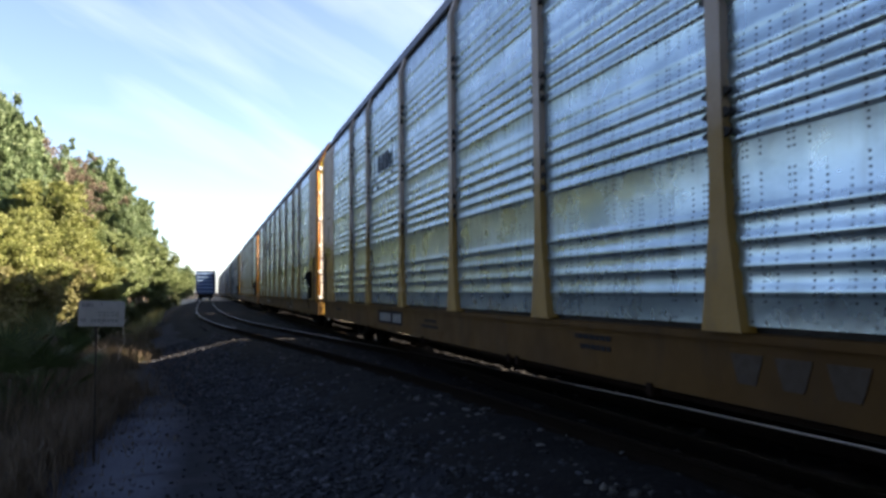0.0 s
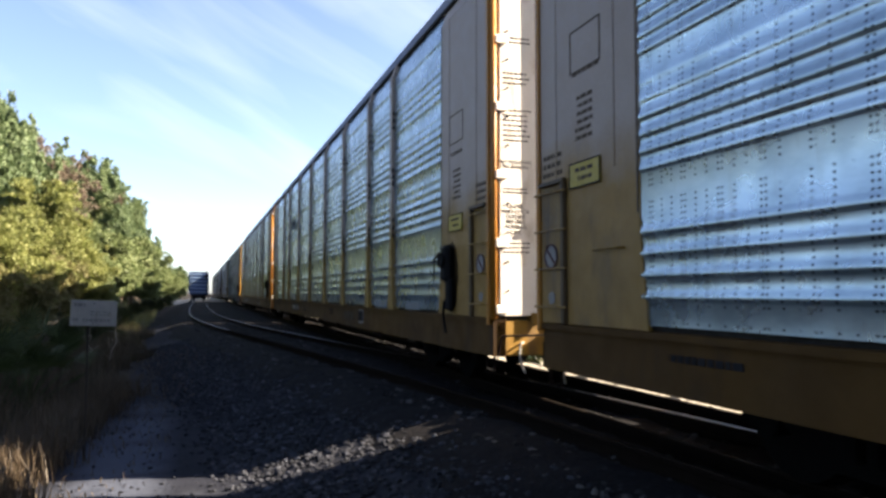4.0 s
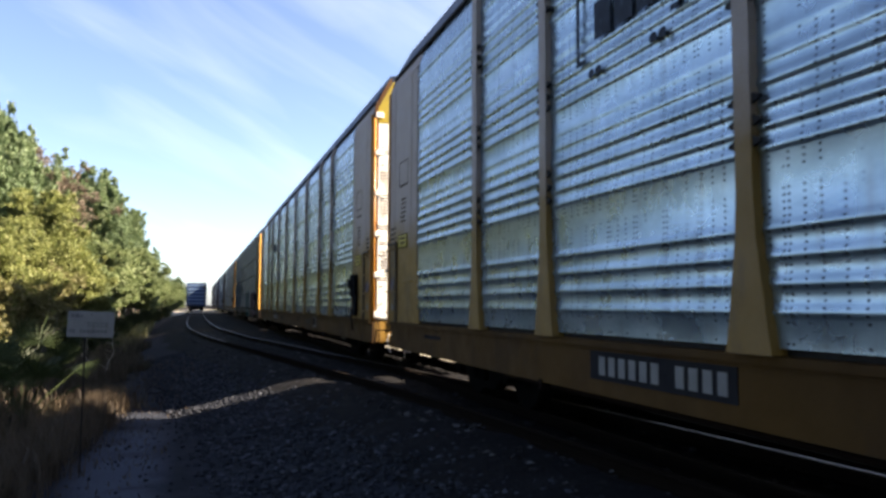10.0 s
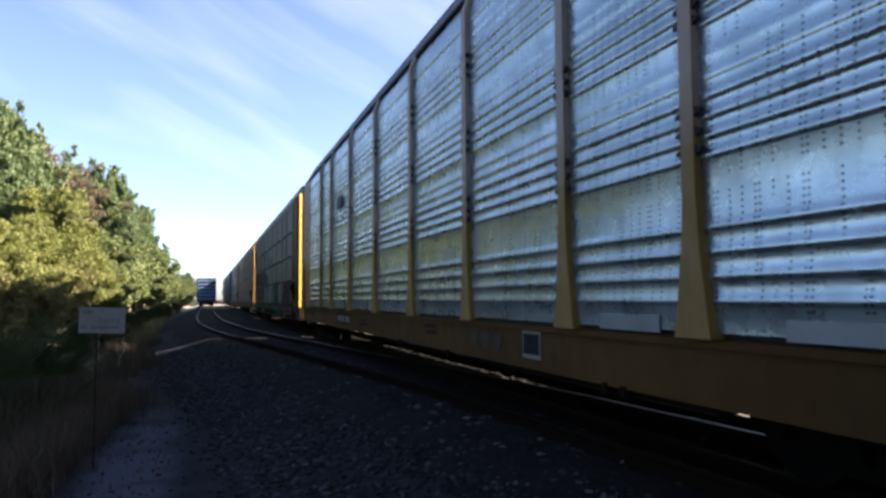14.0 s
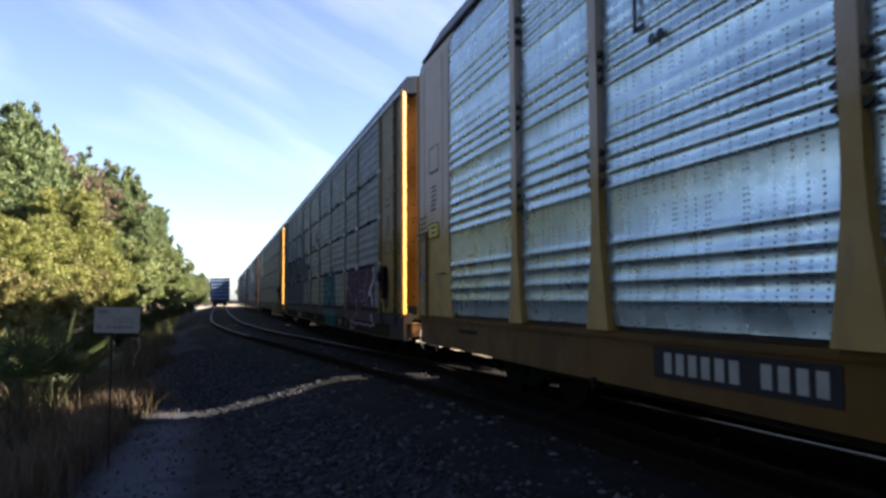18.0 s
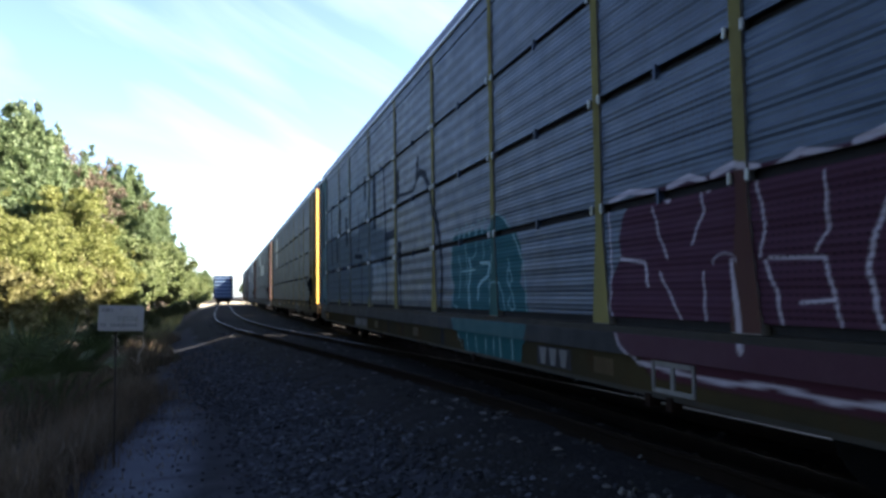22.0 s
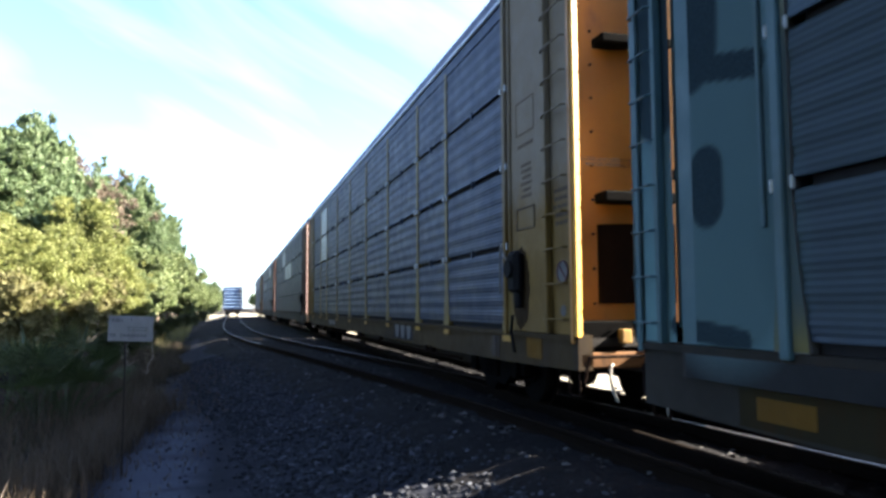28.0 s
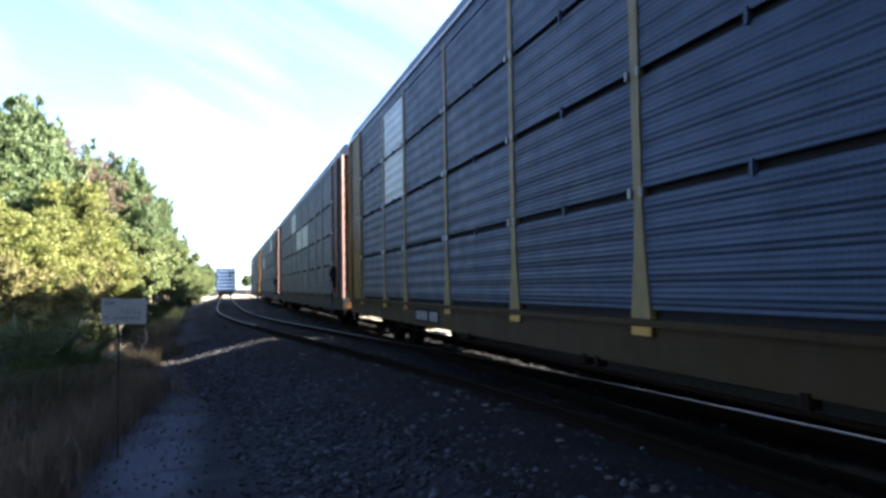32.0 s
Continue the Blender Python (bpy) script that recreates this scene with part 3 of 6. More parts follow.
def roof(car, mat, style):
    """A roof with a steep band along each edge, over the knee of the sides."""
    edge = [(-HALF + 0.06, 6.18), (-HALF + 0.09, 6.27), (-HALF + 0.36, 6.82), (-0.75, 6.92)] if style == "ribbed" else [(-HALF - 0.02, 5.985), (-HALF - 0.02, 6.03), (-HALF + 0.1, 6.35), (-0.75, 6.46)]
    top = edge[-1][1] + 0.03
    far = [(-x, z) for x, z in reversed(edge)]
    bm = bmesh.new()
    prism(bm, edge + [(0, top)] + far + [(HALF - 0.2, edge[0][1]), (0, top - 0.12), (-HALF + 0.2, edge[0][1])], "y", 0.06, LONG - 0.06)
    r = part("roof", bm, mat, car)
    x, z = edge[0]
    part("roof_rail", boxes((x - 0.03, 0.08, z - 0.05, x + 0.01, LONG - 0.08, z + 0.015), bevel=0.006), POST_BROWN if style == "ribbed" else ZINC_NEW, r, "thin steel rail along the roof edge")


def far_side(car, mat, top):
    part("side_wall", boxes((HALF - 0.06, 0.05, SILL_TOP - 0.004, HALF - 0.02, LONG - 0.05, top)), mat, car)
    for y in POSTS:
        part("side_post", boxes((HALF - 0.019, y - 0.07, SILL_TOP, HALF + 0.06, y + 0.07, EAVE - 0.18)), YELLOW, car)


def word_bars(bm, x, y0, z, rows, wide, high, step, seed):
    """Lines of short bars that stand for small unreadable stencils on the side."""
    rnd = random.Random(seed)
    for r in range(rows):
        y = y0 + rnd.uniform(0, 0.12) * wide
        end = y0 + wide * rnd.uniform(0.8, 1.0)
        while y < end:
            w = rnd.uniform(0.04, 0.11)
            box(bm, x - 0.002, y, z - r * step, x + 0.002, min(y + w, end), z - r * step + high)
            y += w + 0.02
    return bm


def end_panel(car, front, mat, mat_low, style, slot=False, wide=0.0):
    """The smooth plate between the last post and the end of the car, with its ladder, stencils and hand brake."""
    wide = wide or (1.92 if front else 1.79)
    e0 = 0.02 if front else LONG - wide
    e1 = wide if front else LONG + (0.05 if style == "ribbed" else 0.04)
    px = -HALF - 0.01
    out = e0 if front else e1
    inn = e1 if front else e0
    s = 1 if front else -1
    if style == "ribbed":
        bm = boxes((px, e0, SILL_TOP, px + 0.06, e1, KNEE), bevel=0.006)
        prism(bm, [(px, KNEE + 0.002), (px + 0.06, KNEE + 0.002), (px + 0.16, 6.21), (px + 0.1, 6.21)], "y", e0, e1)
        panel = part("end_panel", bm, mat, car, "faded end plate, yellow below and tan above, with stencils")
        # the foot flares over the first sheet, and two folds run up the plate
        part("foot_flare", prism(bmesh.new(), [(inn - s * 0.02, SILL_TOP), (inn + s * 0.1, SILL_TOP), (inn, 2.15)], "x", px - 0.004, px + 0.03), mat, panel)
        for f in (0.36, 1.42):
            ya, yb = sorted((inn - s * f, inn - s * (f + 0.025)))
            part("fold", boxes((px - 0.008, ya, SILL_TOP + 1.55, px + 0.004, yb, KNEE - 0.02)), mat, panel)
        part("seam", boxes((px - 0.006, min(inn - s * 0.035, inn - s * 0.012), 2.2, px + 0.004, max(inn - s * 0.035, inn - s * 0.012), KNEE), bevel=0.0), CHANNEL_BROWN, panel)
    else:
        cut = out + s * (0.64 if slot else 0.58)
        panel = part("end_panel", boxes((px, min(cut, inn), SILL_TOP, px + 0.06, max(cut, inn), EAVE - 0.06), bevel=0.006), mat, car, "painted end plate with stencils")
        a, b = sorted((out, out + s * (0.41 if slot else 0.575)))
        part("ladder_plate", boxes((px + 0.03, a, SILL_TOP, px + 0.06, b, EAVE - 0.06)), mat, panel)
        part("end_channel", boxes((px - 0.045, min(inn, inn + s * 0.09), SILL_TOP - 0.05, px + 0.05, max(inn, inn + s * 0.09), EAVE - 0.06), (px - 0.03, min(inn - s * 0.14, inn - s * 0.1), SILL_TOP + 0.9, px + 0.0, max(inn - s * 0.14, inn - s * 0.1), EAVE - 0.06), bevel=0.01), mat, panel)
    part("corner_post", boxes((px - (0.03 if style == "ribbed" else 0.012), min(out, out + s * 0.07), SILL_TOP - 0.1, px + (0.12 if style == "ribbed" else 0.012), max(out, out + s * 0.07), KNEE if style == "ribbed" else EAVE - 0.05), bevel=0.01), DOOR_ORANGE if style == "ribbed" or mat_low == OCHRE else mat_low, panel)
    if style == "ribbed" or slot:
        part("corner_tube", rod(bmesh.new(), (px + 0.035, out - s * 0.03, SILL_TOP - 0.02), (px + 0.035, out - s * 0.03, KNEE - 0.1), 0.036, 12), mat if slot else DOOR_ORANGE, panel, "round corner tube", True)
    else:
        # Strip canted toward the sun so that the corner edge reads sunlit.
        part("corner_strip", prism(bmesh.new(), [(px + 0.005, out - s * 0.002), (px + 0.005, out - s * 0.045), (px + 0.015, out - s * 0.05), (px + 0.085, out - s * 0.01), (px + 0.085, out - s * 0.002)], "z", SILL_TOP - 0.02, EAVE - 0.1), AMBER if mat_low == OCHRE else mat_low, panel, "canted corner strip, bright amber for the sunlit edge")
    top = 2.67 if style == "ribbed" else EAVE - 0.1
    lw = 0.36 if slot else 0.56
    rails = boxes((px - 0.05, min(out + s * lw, out + s * (lw + 0.06)), SILL_TOP, px + 0.02, max(out + s * lw, out + s * (lw + 0.06)), top), bevel=0.008)
    if style == "ribbed":
        box(rails, px - 0.055, min(out + s * 0.1, out + s * 0.62), top, px + 0.0, max(out + s * 0.1, out + s * 0.62), top + 0.05, 0.008)
    part("channel", rails, CHANNEL_BROWN if style == "ribbed" else mat_low, panel)
    zs = [1.32 + 0.42 * i for i in range(4 if style == "ribbed" else 11)]
    for z in zs:
        part("rung", rods([(px - 0.03, out + s * 0.06, z), (px - 0.08, out + s * 0.08, z), (px - 0.08, out + s * (lw - 0.01), z), (px - 0.04, out + s * (lw + (0.02 if slot else 0.1)), z)], 0.012, 6), mat_low, panel)
    ink = bmesh.new()
    seed = 11 if front else 12
    far = (lambda a, b: (min(out + s * a, out + s * b), abs(b - a)))
    y0, wd = far(0.08, 0.54)
    word_bars(ink, px - 0.001 if style == "ribbed" else px + 0.028, y0, 2.98 if style == "ribbed" else 2.85, 5, wd, 0.05, 0.1, seed)
    lift, off = (0.0, 0.0) if front or style != "ribbed" else (0.15, -0.26)
    y0, wd = far(1.05 + off, 1.38 + off)
    word_bars(ink, px - 0.001, y0, 3.35 + lift, 6, wd, 0.04, 0.085, seed + 1)
    y0, wd = far(0.98 + off, 1.5 + off)
    word_bars(ink, px - 0.001, y0, 3.62 + lift, 1, wd, 0.05, 0.1, seed + 2)
    if slot:
        ink.free()
    else:
        part("stencil", ink, INK_FADED, panel, "unreadable small stencilled lines", kind="stuff")
    fr = bmesh.new()
    ya, wd = far(0.96 + off, 1.52 + off)
    yb2 = ya + wd
    for b in ((ya, 3.8, yb2, 3.82), (ya, 4.25, yb2, 4.27), (ya, 3.82, ya + 0.02, 4.25), (yb2 - 0.02, 3.82, yb2, 4.25)):
        box(fr, px - 0.003, b[0], b[1], px + 0.001, b[2], b[3])
    if slot:
        fr.free()
    else:
        part("stencil_frame", fr, INK_FADED, panel)
    if style == "ribbed":
        zp = 2.42 + lift
        plate = part("placard", boxes((px - 0.016, ya, zp, px - 0.006, yb2, zp + 0.27)), SIGN_YELLOW, panel, "yellow warning placard with illegible black lines")
        part("placard_edge", boxes((px - 0.019, ya, zp, px - 0.015, yb2, zp + 0.016), (px - 0.019, ya, zp + 0.254, px - 0.015, yb2, zp + 0.27), (px - 0.019, ya, zp + 0.016, px - 0.015, ya + 0.016, zp + 0.254), (px - 0.019, yb2 - 0.016, zp + 0.016, px - 0.015, yb2, zp + 0.254)), INK, plate)
        part("placard_lines", word_bars(bmesh.new(), px - 0.017, ya + 0.1, zp + 0.165, 2, wd - 0.2, 0.04, 0.09, 5), INK_FADED, plate, kind="stuff")
    elif not slot:
        part("placard_frame", boxes((px - 0.012, ya, 2.5, px - 0.005, yb2, 2.52), (px - 0.012, ya, 2.78, px - 0.005, yb2, 2.8), (px - 0.012, ya, 2.52, px - 0.005, ya + 0.02, 2.78), (px - 0.012, yb2 - 0.02, 2.52, px - 0.005, yb2, 2.78)), INK_FADED, panel)
    yc = out + s * 0.3
    dx = px if style == "ribbed" else px + 0.03
    if style == "ribbed" or front:
        disc = rod(bmesh.new(), (dx - 0.01, yc, 1.88), (dx - 0.005, yc, 1.88), 0.14, 24)
        ring = part("warning_disc", disc, DISC_WHITE if style == "ribbed" else DISC_GREY, panel, "round white no-entry sticker with a dark red bar")
        rr = bmesh.new()
        for i in range(20):
            a0, a1 = i * math.tau / 20, (i + 1) * math.tau / 20
            rod(rr, (dx - 0.013, yc + 0.13 * math.cos(a0), 1.88 + 0.13 * math.sin(a0)), (dx - 0.013, yc + 0.13 * math.cos(a1), 1.88 + 0.13 * math.sin(a1)), 0.011, 5)
        rod(rr, (dx - 0.013, yc + 0.09, 1.97), (dx - 0.013, yc - 0.09, 1.79), 0.013, 5)
        part("red_bar", rr, RED, ring)
        part("small_disc", rod(bmesh.new(), (dx - 0.008, yc, 1.42), (dx - 0.004, yc, 1.42), 0.07, 16), DISC_WHITE if style == "ribbed" else DISC_GREY, panel)
    # hand brake housing with its chain and lever, or a plain grab bracket at the other end
    yb = out + s * 1.4
    if front:
        bm = boxes((px - 0.14, yb - 0.13, 1.65, px - 0.01, yb + 0.15, 2.22), bevel=0.05)
        box(bm, px - 0.1, yb - 0.16 if style == "ribbed" else yb - 0.1, 1.2 if style == "ribbed" else 1.45, px - 0.02, yb + 0.05, 1.7, 0.03)
        rod(bm, (px - 0.18, yb + 0.03, 1.98), (px - 0.02, yb + 0.03, 1.98), 0.12, 14)
        rg = random.Random(31)
        blot = [(yb + (0.25 + 0.04 * rg.random()) * math.cos(a * math.tau / 40) + 0.02, 1.72 + (0.52 + 0.06 * rg.random()) * math.sin(a * math.tau / 40)) for a in range(40)]
        part("grease_stain", prism(bmesh.new(), blot, "x", px - 0.003, px - 0.0015), GREASE, panel, "dark grease smeared round the hand brake")
        hb = part("hand_brake", bm, BLACK, panel, "black hand brake housing streaked with grease")
        part("brake_chain", rods([(px - 0.1, yb + 0.05, 1.35), (px - 0.08, yb + 0.16, 1.12), (px - 0.06, yb + 0.1, 0.85)], 0.02), BLACK, hb)
        part("brake_lever", rods([(px - 0.2, yb - 0.03, 2.1), (px - 0.22, yb + 0.12, 2.3 if style == "wavy" else 2.0), (px - 0.22, yb + 0.14, 1.65)], 0.012), LEVER_GREY if style == "wavy" else RUST, hb)
    elif not slot:
        part("grab_iron", rods([(px, yb - 0.2, 1.9), (px - 0.06, yb - 0.2, 1.9), (px - 0.06, yb + 0.2, 1.9), (px, yb + 0.2, 1.9)], 0.012, 6), mat_low, panel)


def end_doors(car, front, mat, style):
    y = 0.03 if front else LONG - 0.03
    s = -1 if front else 1
    for side in (-1, 1):
        if style == "ribbed":
            xa, xb = sorted((side * 0.012, side * (HALF - 0.1)))
            bm = boxes((xa, min(y, y + s * 0.05), SILL_TOP + 0.02, xb, max(y, y + s * 0.05), 5.66), bevel=0.008)
            door = part("end_door", bm, mat, car, "closed white end door with stencilled warnings" if mat == WHITE else "closed end door")
            edge = HALF - 0.1
            cap = prism(bmesh.new(), [(side * 0.012, 5.67), (side * edge, 5.67), (side * edge, 6.02), (side * (edge - 0.3), 6.66), (side * 0.012, 6.74)], "y", min(y, y + s * 0.05), max(y, y + s * 0.05))
            part("door_cap", cap, SIGN_YELLOW if mat == WHITE else mat, door, "bright yellow gabled top of the door")
            rim = prism(bmesh.new(), [(side * (edge + 0.002), 5.67), (side * (HALF - 0.03), 5.67), (side * (HALF - 0.03), 6.06), (side * (edge - 0.24), 6.74), (side * (edge - 0.29), 6.68), (side * (edge + 0.002), 6.03)], "y", min(y, y + s * 0.06), max(y, y + s * 0.06))
            part("door_rim", rim, END_BROWN, door, "rusty rim round the door's top")
        else:
            # a curved leaf that sits back from the corner
            bm = bmesh.new()
            prev = None
            n = 6
            for i in range(n + 1):
                a = i / n
                x = side * (HALF - 0.06 - (HALF - 0.07) * a)
                d = y - s * (0.42 - 0.44 * math.sin(a * math.pi / 2))
                cur = [bm.verts.new((x, d, SILL_TOP + 0.14)), bm.verts.new((x, d, EAVE - 0.06))]
                if prev:
                    bm.faces.new((prev[0], cur[0], cur[1], prev[1]))
                prev = cur
            bmesh.ops.recalc_face_normals(bm, faces=bm.faces)
            bmesh.ops.solidify(bm, geom=list(bm.faces), thickness=0.04)
            door = part("end_door", bm, mat, car, "curved folding end door")
            leaf = [(HALF - 0.06 - (HALF - 0.07) * a, y - s * (0.42 - 0.44 * math.sin(a * math.pi / 2))) for a in (0.24, 0.333, 0.5, 0.667, 0.76)]
            part("door_window", prism(bmesh.new(), [(side * x, d - s * 0.03) for x, d in leaf] + [(side * x, d + s * 0.055) for x, d in reversed(leaf)], "z", 1.5, 2.45), RUST, door, "rust-brown access plate")
        face = y + s * (0.052 if style == "ribbed" else 0.055)
        for z in (1.25, 2.15, 3.09, 4.03, 4.97, 5.85) if style == "ribbed" else ():
            part("hinge", boxes((side * (HALF - 0.14) - 0.1, min(face, face + s * 0.03), z - 0.06, side * (HALF - 0.14) + 0.06, max(face, face + s * 0.03), z + 0.06), bevel=0.01), mat, door)
        if style == "ribbed":
            for dx in (0.42, 0.75):
                lr = part("lock_rod", rods([(side * dx, face + s * 0.05, SILL_TOP - 0.02), (side * dx, face + s * 0.05, EAVE - 0.1)], 0.022), STEEL, door)
                bm = bmesh.new()
                for z in (1.5, 2.3, 3.3, 4.3, 5.2):
                    box(bm, side * dx - 0.05, min(face, face + s * 0.06), z - 0.03, side * dx + 0.05, max(face, face + s * 0.06), z + 0.03)
                part("rod_guide", bm, mat, lr, kind="stuff")
            part("door_handle", boxes((side * 0.62 - 0.18, min(face, face + s * 0.09), 2.5, side * 0.62 + 0.18, max(face, face + s * 0.09), 2.58), bevel=0.01), DARK, door)
        else:
            part("bumper", boxes((side * 0.74 - 0.42, min(y - s * 0.2, face + s * 0.0), 2.69, side * 0.74 + 0.42, max(y - s * 0.2, face + s * 0.0), 2.82), bevel=0.02), RUBBER_AND_SHADE, door, "black rubber bumper across the door")
            part("bumper", boxes((side * 0.74 - 0.42, min(y - s * 0.2, face + s * 0.0), 4.6, side * 0.74 + 0.42, max(y - s * 0.2, face + s * 0.0), 4.72), bevel=0.02), RUBBER_AND_SHADE, door, "black rubber bumper across the door")
        bolts = bmesh.new()
        for z in np.arange(1.5, 5.4, 0.4):
            for dx in (0.62, 1.3):
                rod(bolts, (side * dx, face - s * 0.012, z), (side * dx, face + s * 0.01, z), 0.016, 6)
        part("bolt", bolts, RUBBER_AND_SHADE, door, kind="stuff")
        if side < 0 and front:
            lines = (("NO WELDING\nON DOORS", 3.25, 0.068, -1.2, 0.0), ("CLOSE\nAND LOCK\nDOORS\nBEFORE\nMOVING\nCAR", 2.64, 0.072, -1.2, 0.0)) if style == "ribbed" else (("CLOSE AND LOCK DOORS\nBEFORE MOVING CAR", 3.2, 0.062, -0.98, 0.0),)
            for words, z, size, x, back in lines:
                text(words, size, door, INK, Matrix.Translation((x, face - back if style == "ribbed" else y - s * (0.42 - 0.44 * math.sin(0.42 * math.pi / 2)) - 0.03, z)) @ pose(0, 0, 0, 90, 0, 0))
            if style == "ribbed":
                bars = bmesh.new()
                rnd = random.Random(3)
                for z in (2.89, 2.84, 2.14, 2.08, 2.02, 3.98, 3.91, 3.84, 3.77, 3.7, 3.63, 3.56, 4.5, 4.43, 4.36, 5.0, 4.94):
                    x = -1.36
                    while x < -1.04:
                        w = rnd.uniform(0.025, 0.06)
                        box(bars, x, face - 0.0005, z, x + w, face + 0.001, z + 0.022)
                        x += w + 0.015
                part("stencil", bars, INK, door, "small unreadable stencilled lines", kind="stuff")


def number_plate(car, y0, mat_bg, wide=1.75, up=0.0, ink=None):
    """A dark panel on the sill with pale upright bars in place of the car's number."""
    x = -HALF + 0.02
    pl = part("number_panel", boxes((x - 0.008, y0, 0.75 + up, x, y0 + wide, 1.03 + up)), mat_bg, car, "dark panel with pale bars")
    bm = bmesh.new()
    n = 11
    for i in range(n):
        if i == 4:
            continue
        w = wide * 0.9 / n
        yy = y0 + wide * 0.05 + i * w
        box(bm, x - 0.011, yy, 0.8 + up, x - 0.007, yy + w * 0.62, 0.98 + up)
    part("number_bar", bm, ink or LETTER_WHITE, pl, kind="stuff")


def mark_block(car, y0, wide, z0, z1, mat, label, panel=True):
    x = -HALF + 0.02
    bm = bmesh.new()
    n = 3
    if panel:
        part("mark_panel", boxes((x - 0.005, y0 - 0.06, z0 - 0.02, x - 0.001, y0 + wide + 0.02, z1 + 0.02)), INK, car)
    for i in range(n):
        a, w = y0 + i * wide / n, wide / n
        prism(bm, [(a + 0.08 * w, z1), (a + 0.84 * w, z1), (a + 0.66 * w, z0), (a + 0.26 * w, z0)], "x", x - 0.008, x - 0.004)
    part("owner_mark", bm, MARK_GREY if mat == LETTER_WHITE else mat, car, label, kind="stuff")


def autorack_ribbed(name, label):
    car = thing(name, label, "railcar", group="autoracks of the passing train")
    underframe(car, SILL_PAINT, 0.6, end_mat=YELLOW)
    prof = ribbed_profile()
    pm = post_mesh("ribbed", YELLOW_FADED)
    for y in POSTS_RIBBED[1:-1]:
        p = part("post", pm, None, car, "yellow steel post with a flared foot")
        p.matrix_basis = pose(0, y, 0)
    bays = (1.925, *POSTS_RIBBED[1:-1], LONG - 1.795)
    for y0, y1 in zip(bays, bays[1:]):
        part("side_panel", sheet(prof, y0 + (0.04 if y0 > 2 else 0.0), y1 - (0.04 if y1 < 25 else 0.0), -HALF), ZINC, car, "ribbed galvanised sheet with punched holes", True)
    for y in (3.4, 5.6):
        part("patch_plate", boxes((-HALF - 0.02, y - 0.45, SILL_TOP + 0.02, -HALF - 0.005, y + 0.45, SILL_TOP + 0.17), bevel=0.004), ZINC_PLATE, car, "dull patch plate at the foot of the sheet")
    backing = boxes((-HALF + 0.05, 0.05, SILL_TOP, -HALF + 0.08, LONG - 0.05, KNEE))
    part("lining", backing, DARK, car)
    for front in (True, False):
        end_panel(car, front, TAN, YELLOW_FADED, "ribbed")
        end_doors(car, front, WHITE, "ribbed")
    roof(car, ZINC_DULL, "ribbed")
    far_side(car, ZINC, 6.17)
    marks = bmesh.new()
    word_bars(marks, -HALF + 0.012, 11.0, 0.95, 2, 0.7, 0.05, 0.1, 21)
    word_bars(marks, -HALF + 0.012, 16.0, 0.9, 2, 0.9, 0.05, 0.1, 22)
    word_bars(marks, -HALF + 0.012, 24.2, 0.9, 1, 0.9, 0.06, 0.1, 23)
    part("sill_stencil", marks, INK, car, "faint unreadable stencils on the sill", kind="stuff")
    return car


def roundel_logo(car, y0, z0):
    """A bracketed emblem drawn as plain dark shapes."""
    x = -HALF - 0.04
    bm = bmesh.new()
    for a, b, c, d in ((0.0, 0.0, 0.055, 0.76), (0.0, 0.71, 0.16, 0.76), (0.0, 0.0, 0.16, 0.05), (1.53, 0.0, 1.585, 0.76), (1.425, 0.71, 1.585, 0.76), (1.425, 0.0, 1.585, 0.05)):
        box(bm, x - 0.002, y0 - c, z0 + b, x + 0.002, y0 - a, z0 + d)
    for i in range(3):
        a = 0.32 + i * 0.33
        prism(bm, [(y0 - a - 0.27, z0 + 0.18), (y0 - a, z0 + 0.18), (y0 - a, z0 + 0.56), (y0 - a - 0.27, z0 + 0.56)], "x", x - 0.002, x + 0.002)
    for a in (0.26, 0.38, 1.2, 1.32):
        rod(bm, (x - 0.002, y0 - a, z0 - 0.14), (x + 0.002, y0 - a, z0 - 0.14), 0.05, 12)
    part("emblem", bm, EMBLEM_INK, car, "dark bracketed emblem on the side sheets")


SEAMS = (1.18, 2.32, 3.46, 4.60, 5.76)


PURPLE, OUTLINE, TEAL_C, PALE, SOOT, WASH = (0.036, 0.012, 0.021), (0.26, 0.24, 0.28), (0.011, 0.05, 0.058), (0.16, 0.25, 0.265), (0.009, 0.012, 0.018), (0.11, 0.16, 0.2)


def arc(r, cy, cz, ry, rz, a0, a1, n=9):
    """A curved stroke on an ellipse between two angles in degrees."""
    pts = [(cy + ry * math.cos(radians(a0 + (a1 - a0) * i / n)), cz + rz * math.sin(radians(a0 + (a1 - a0) * i / n))) for i in range(n + 1)]
    return chain(r, *pts)


def chain(r, *pts):
    return tuple((*a, *b, r) for a, b in zip(pts, pts[1:]))


FILL_PURPLE = ((3.2, 1.35, 6.1, 1.35, 0.52), (3.1, 1.93, 5.95, 1.95, 0.46), (3.3, 0.95, 5.9, 0.95, 0.28))
# pale outlines of the fat letters: their crowns, the thick end stroke, the strokes between them
CROWNS_PURPLE = (chain(0.035, (6.54, 2.37), (6.21, 2.43), (5.81, 2.37), (5.65, 2.27)) + chain(0.035, (5.64, 2.38), (5.38, 2.43), (5.2, 2.37), (5.16, 2.29))
                 + chain(0.035, (5.1, 2.39), (4.88, 2.44), (4.64, 2.37)) + chain(0.035, (4.49, 2.33), (4.27, 2.41), (3.98, 2.34)) + chain(0.035, (3.86, 2.38), (3.66, 2.42), (3.45, 2.35)) + chain(0.04, (3.4, 2.34), (3.17, 2.38), (2.84, 2.31)))
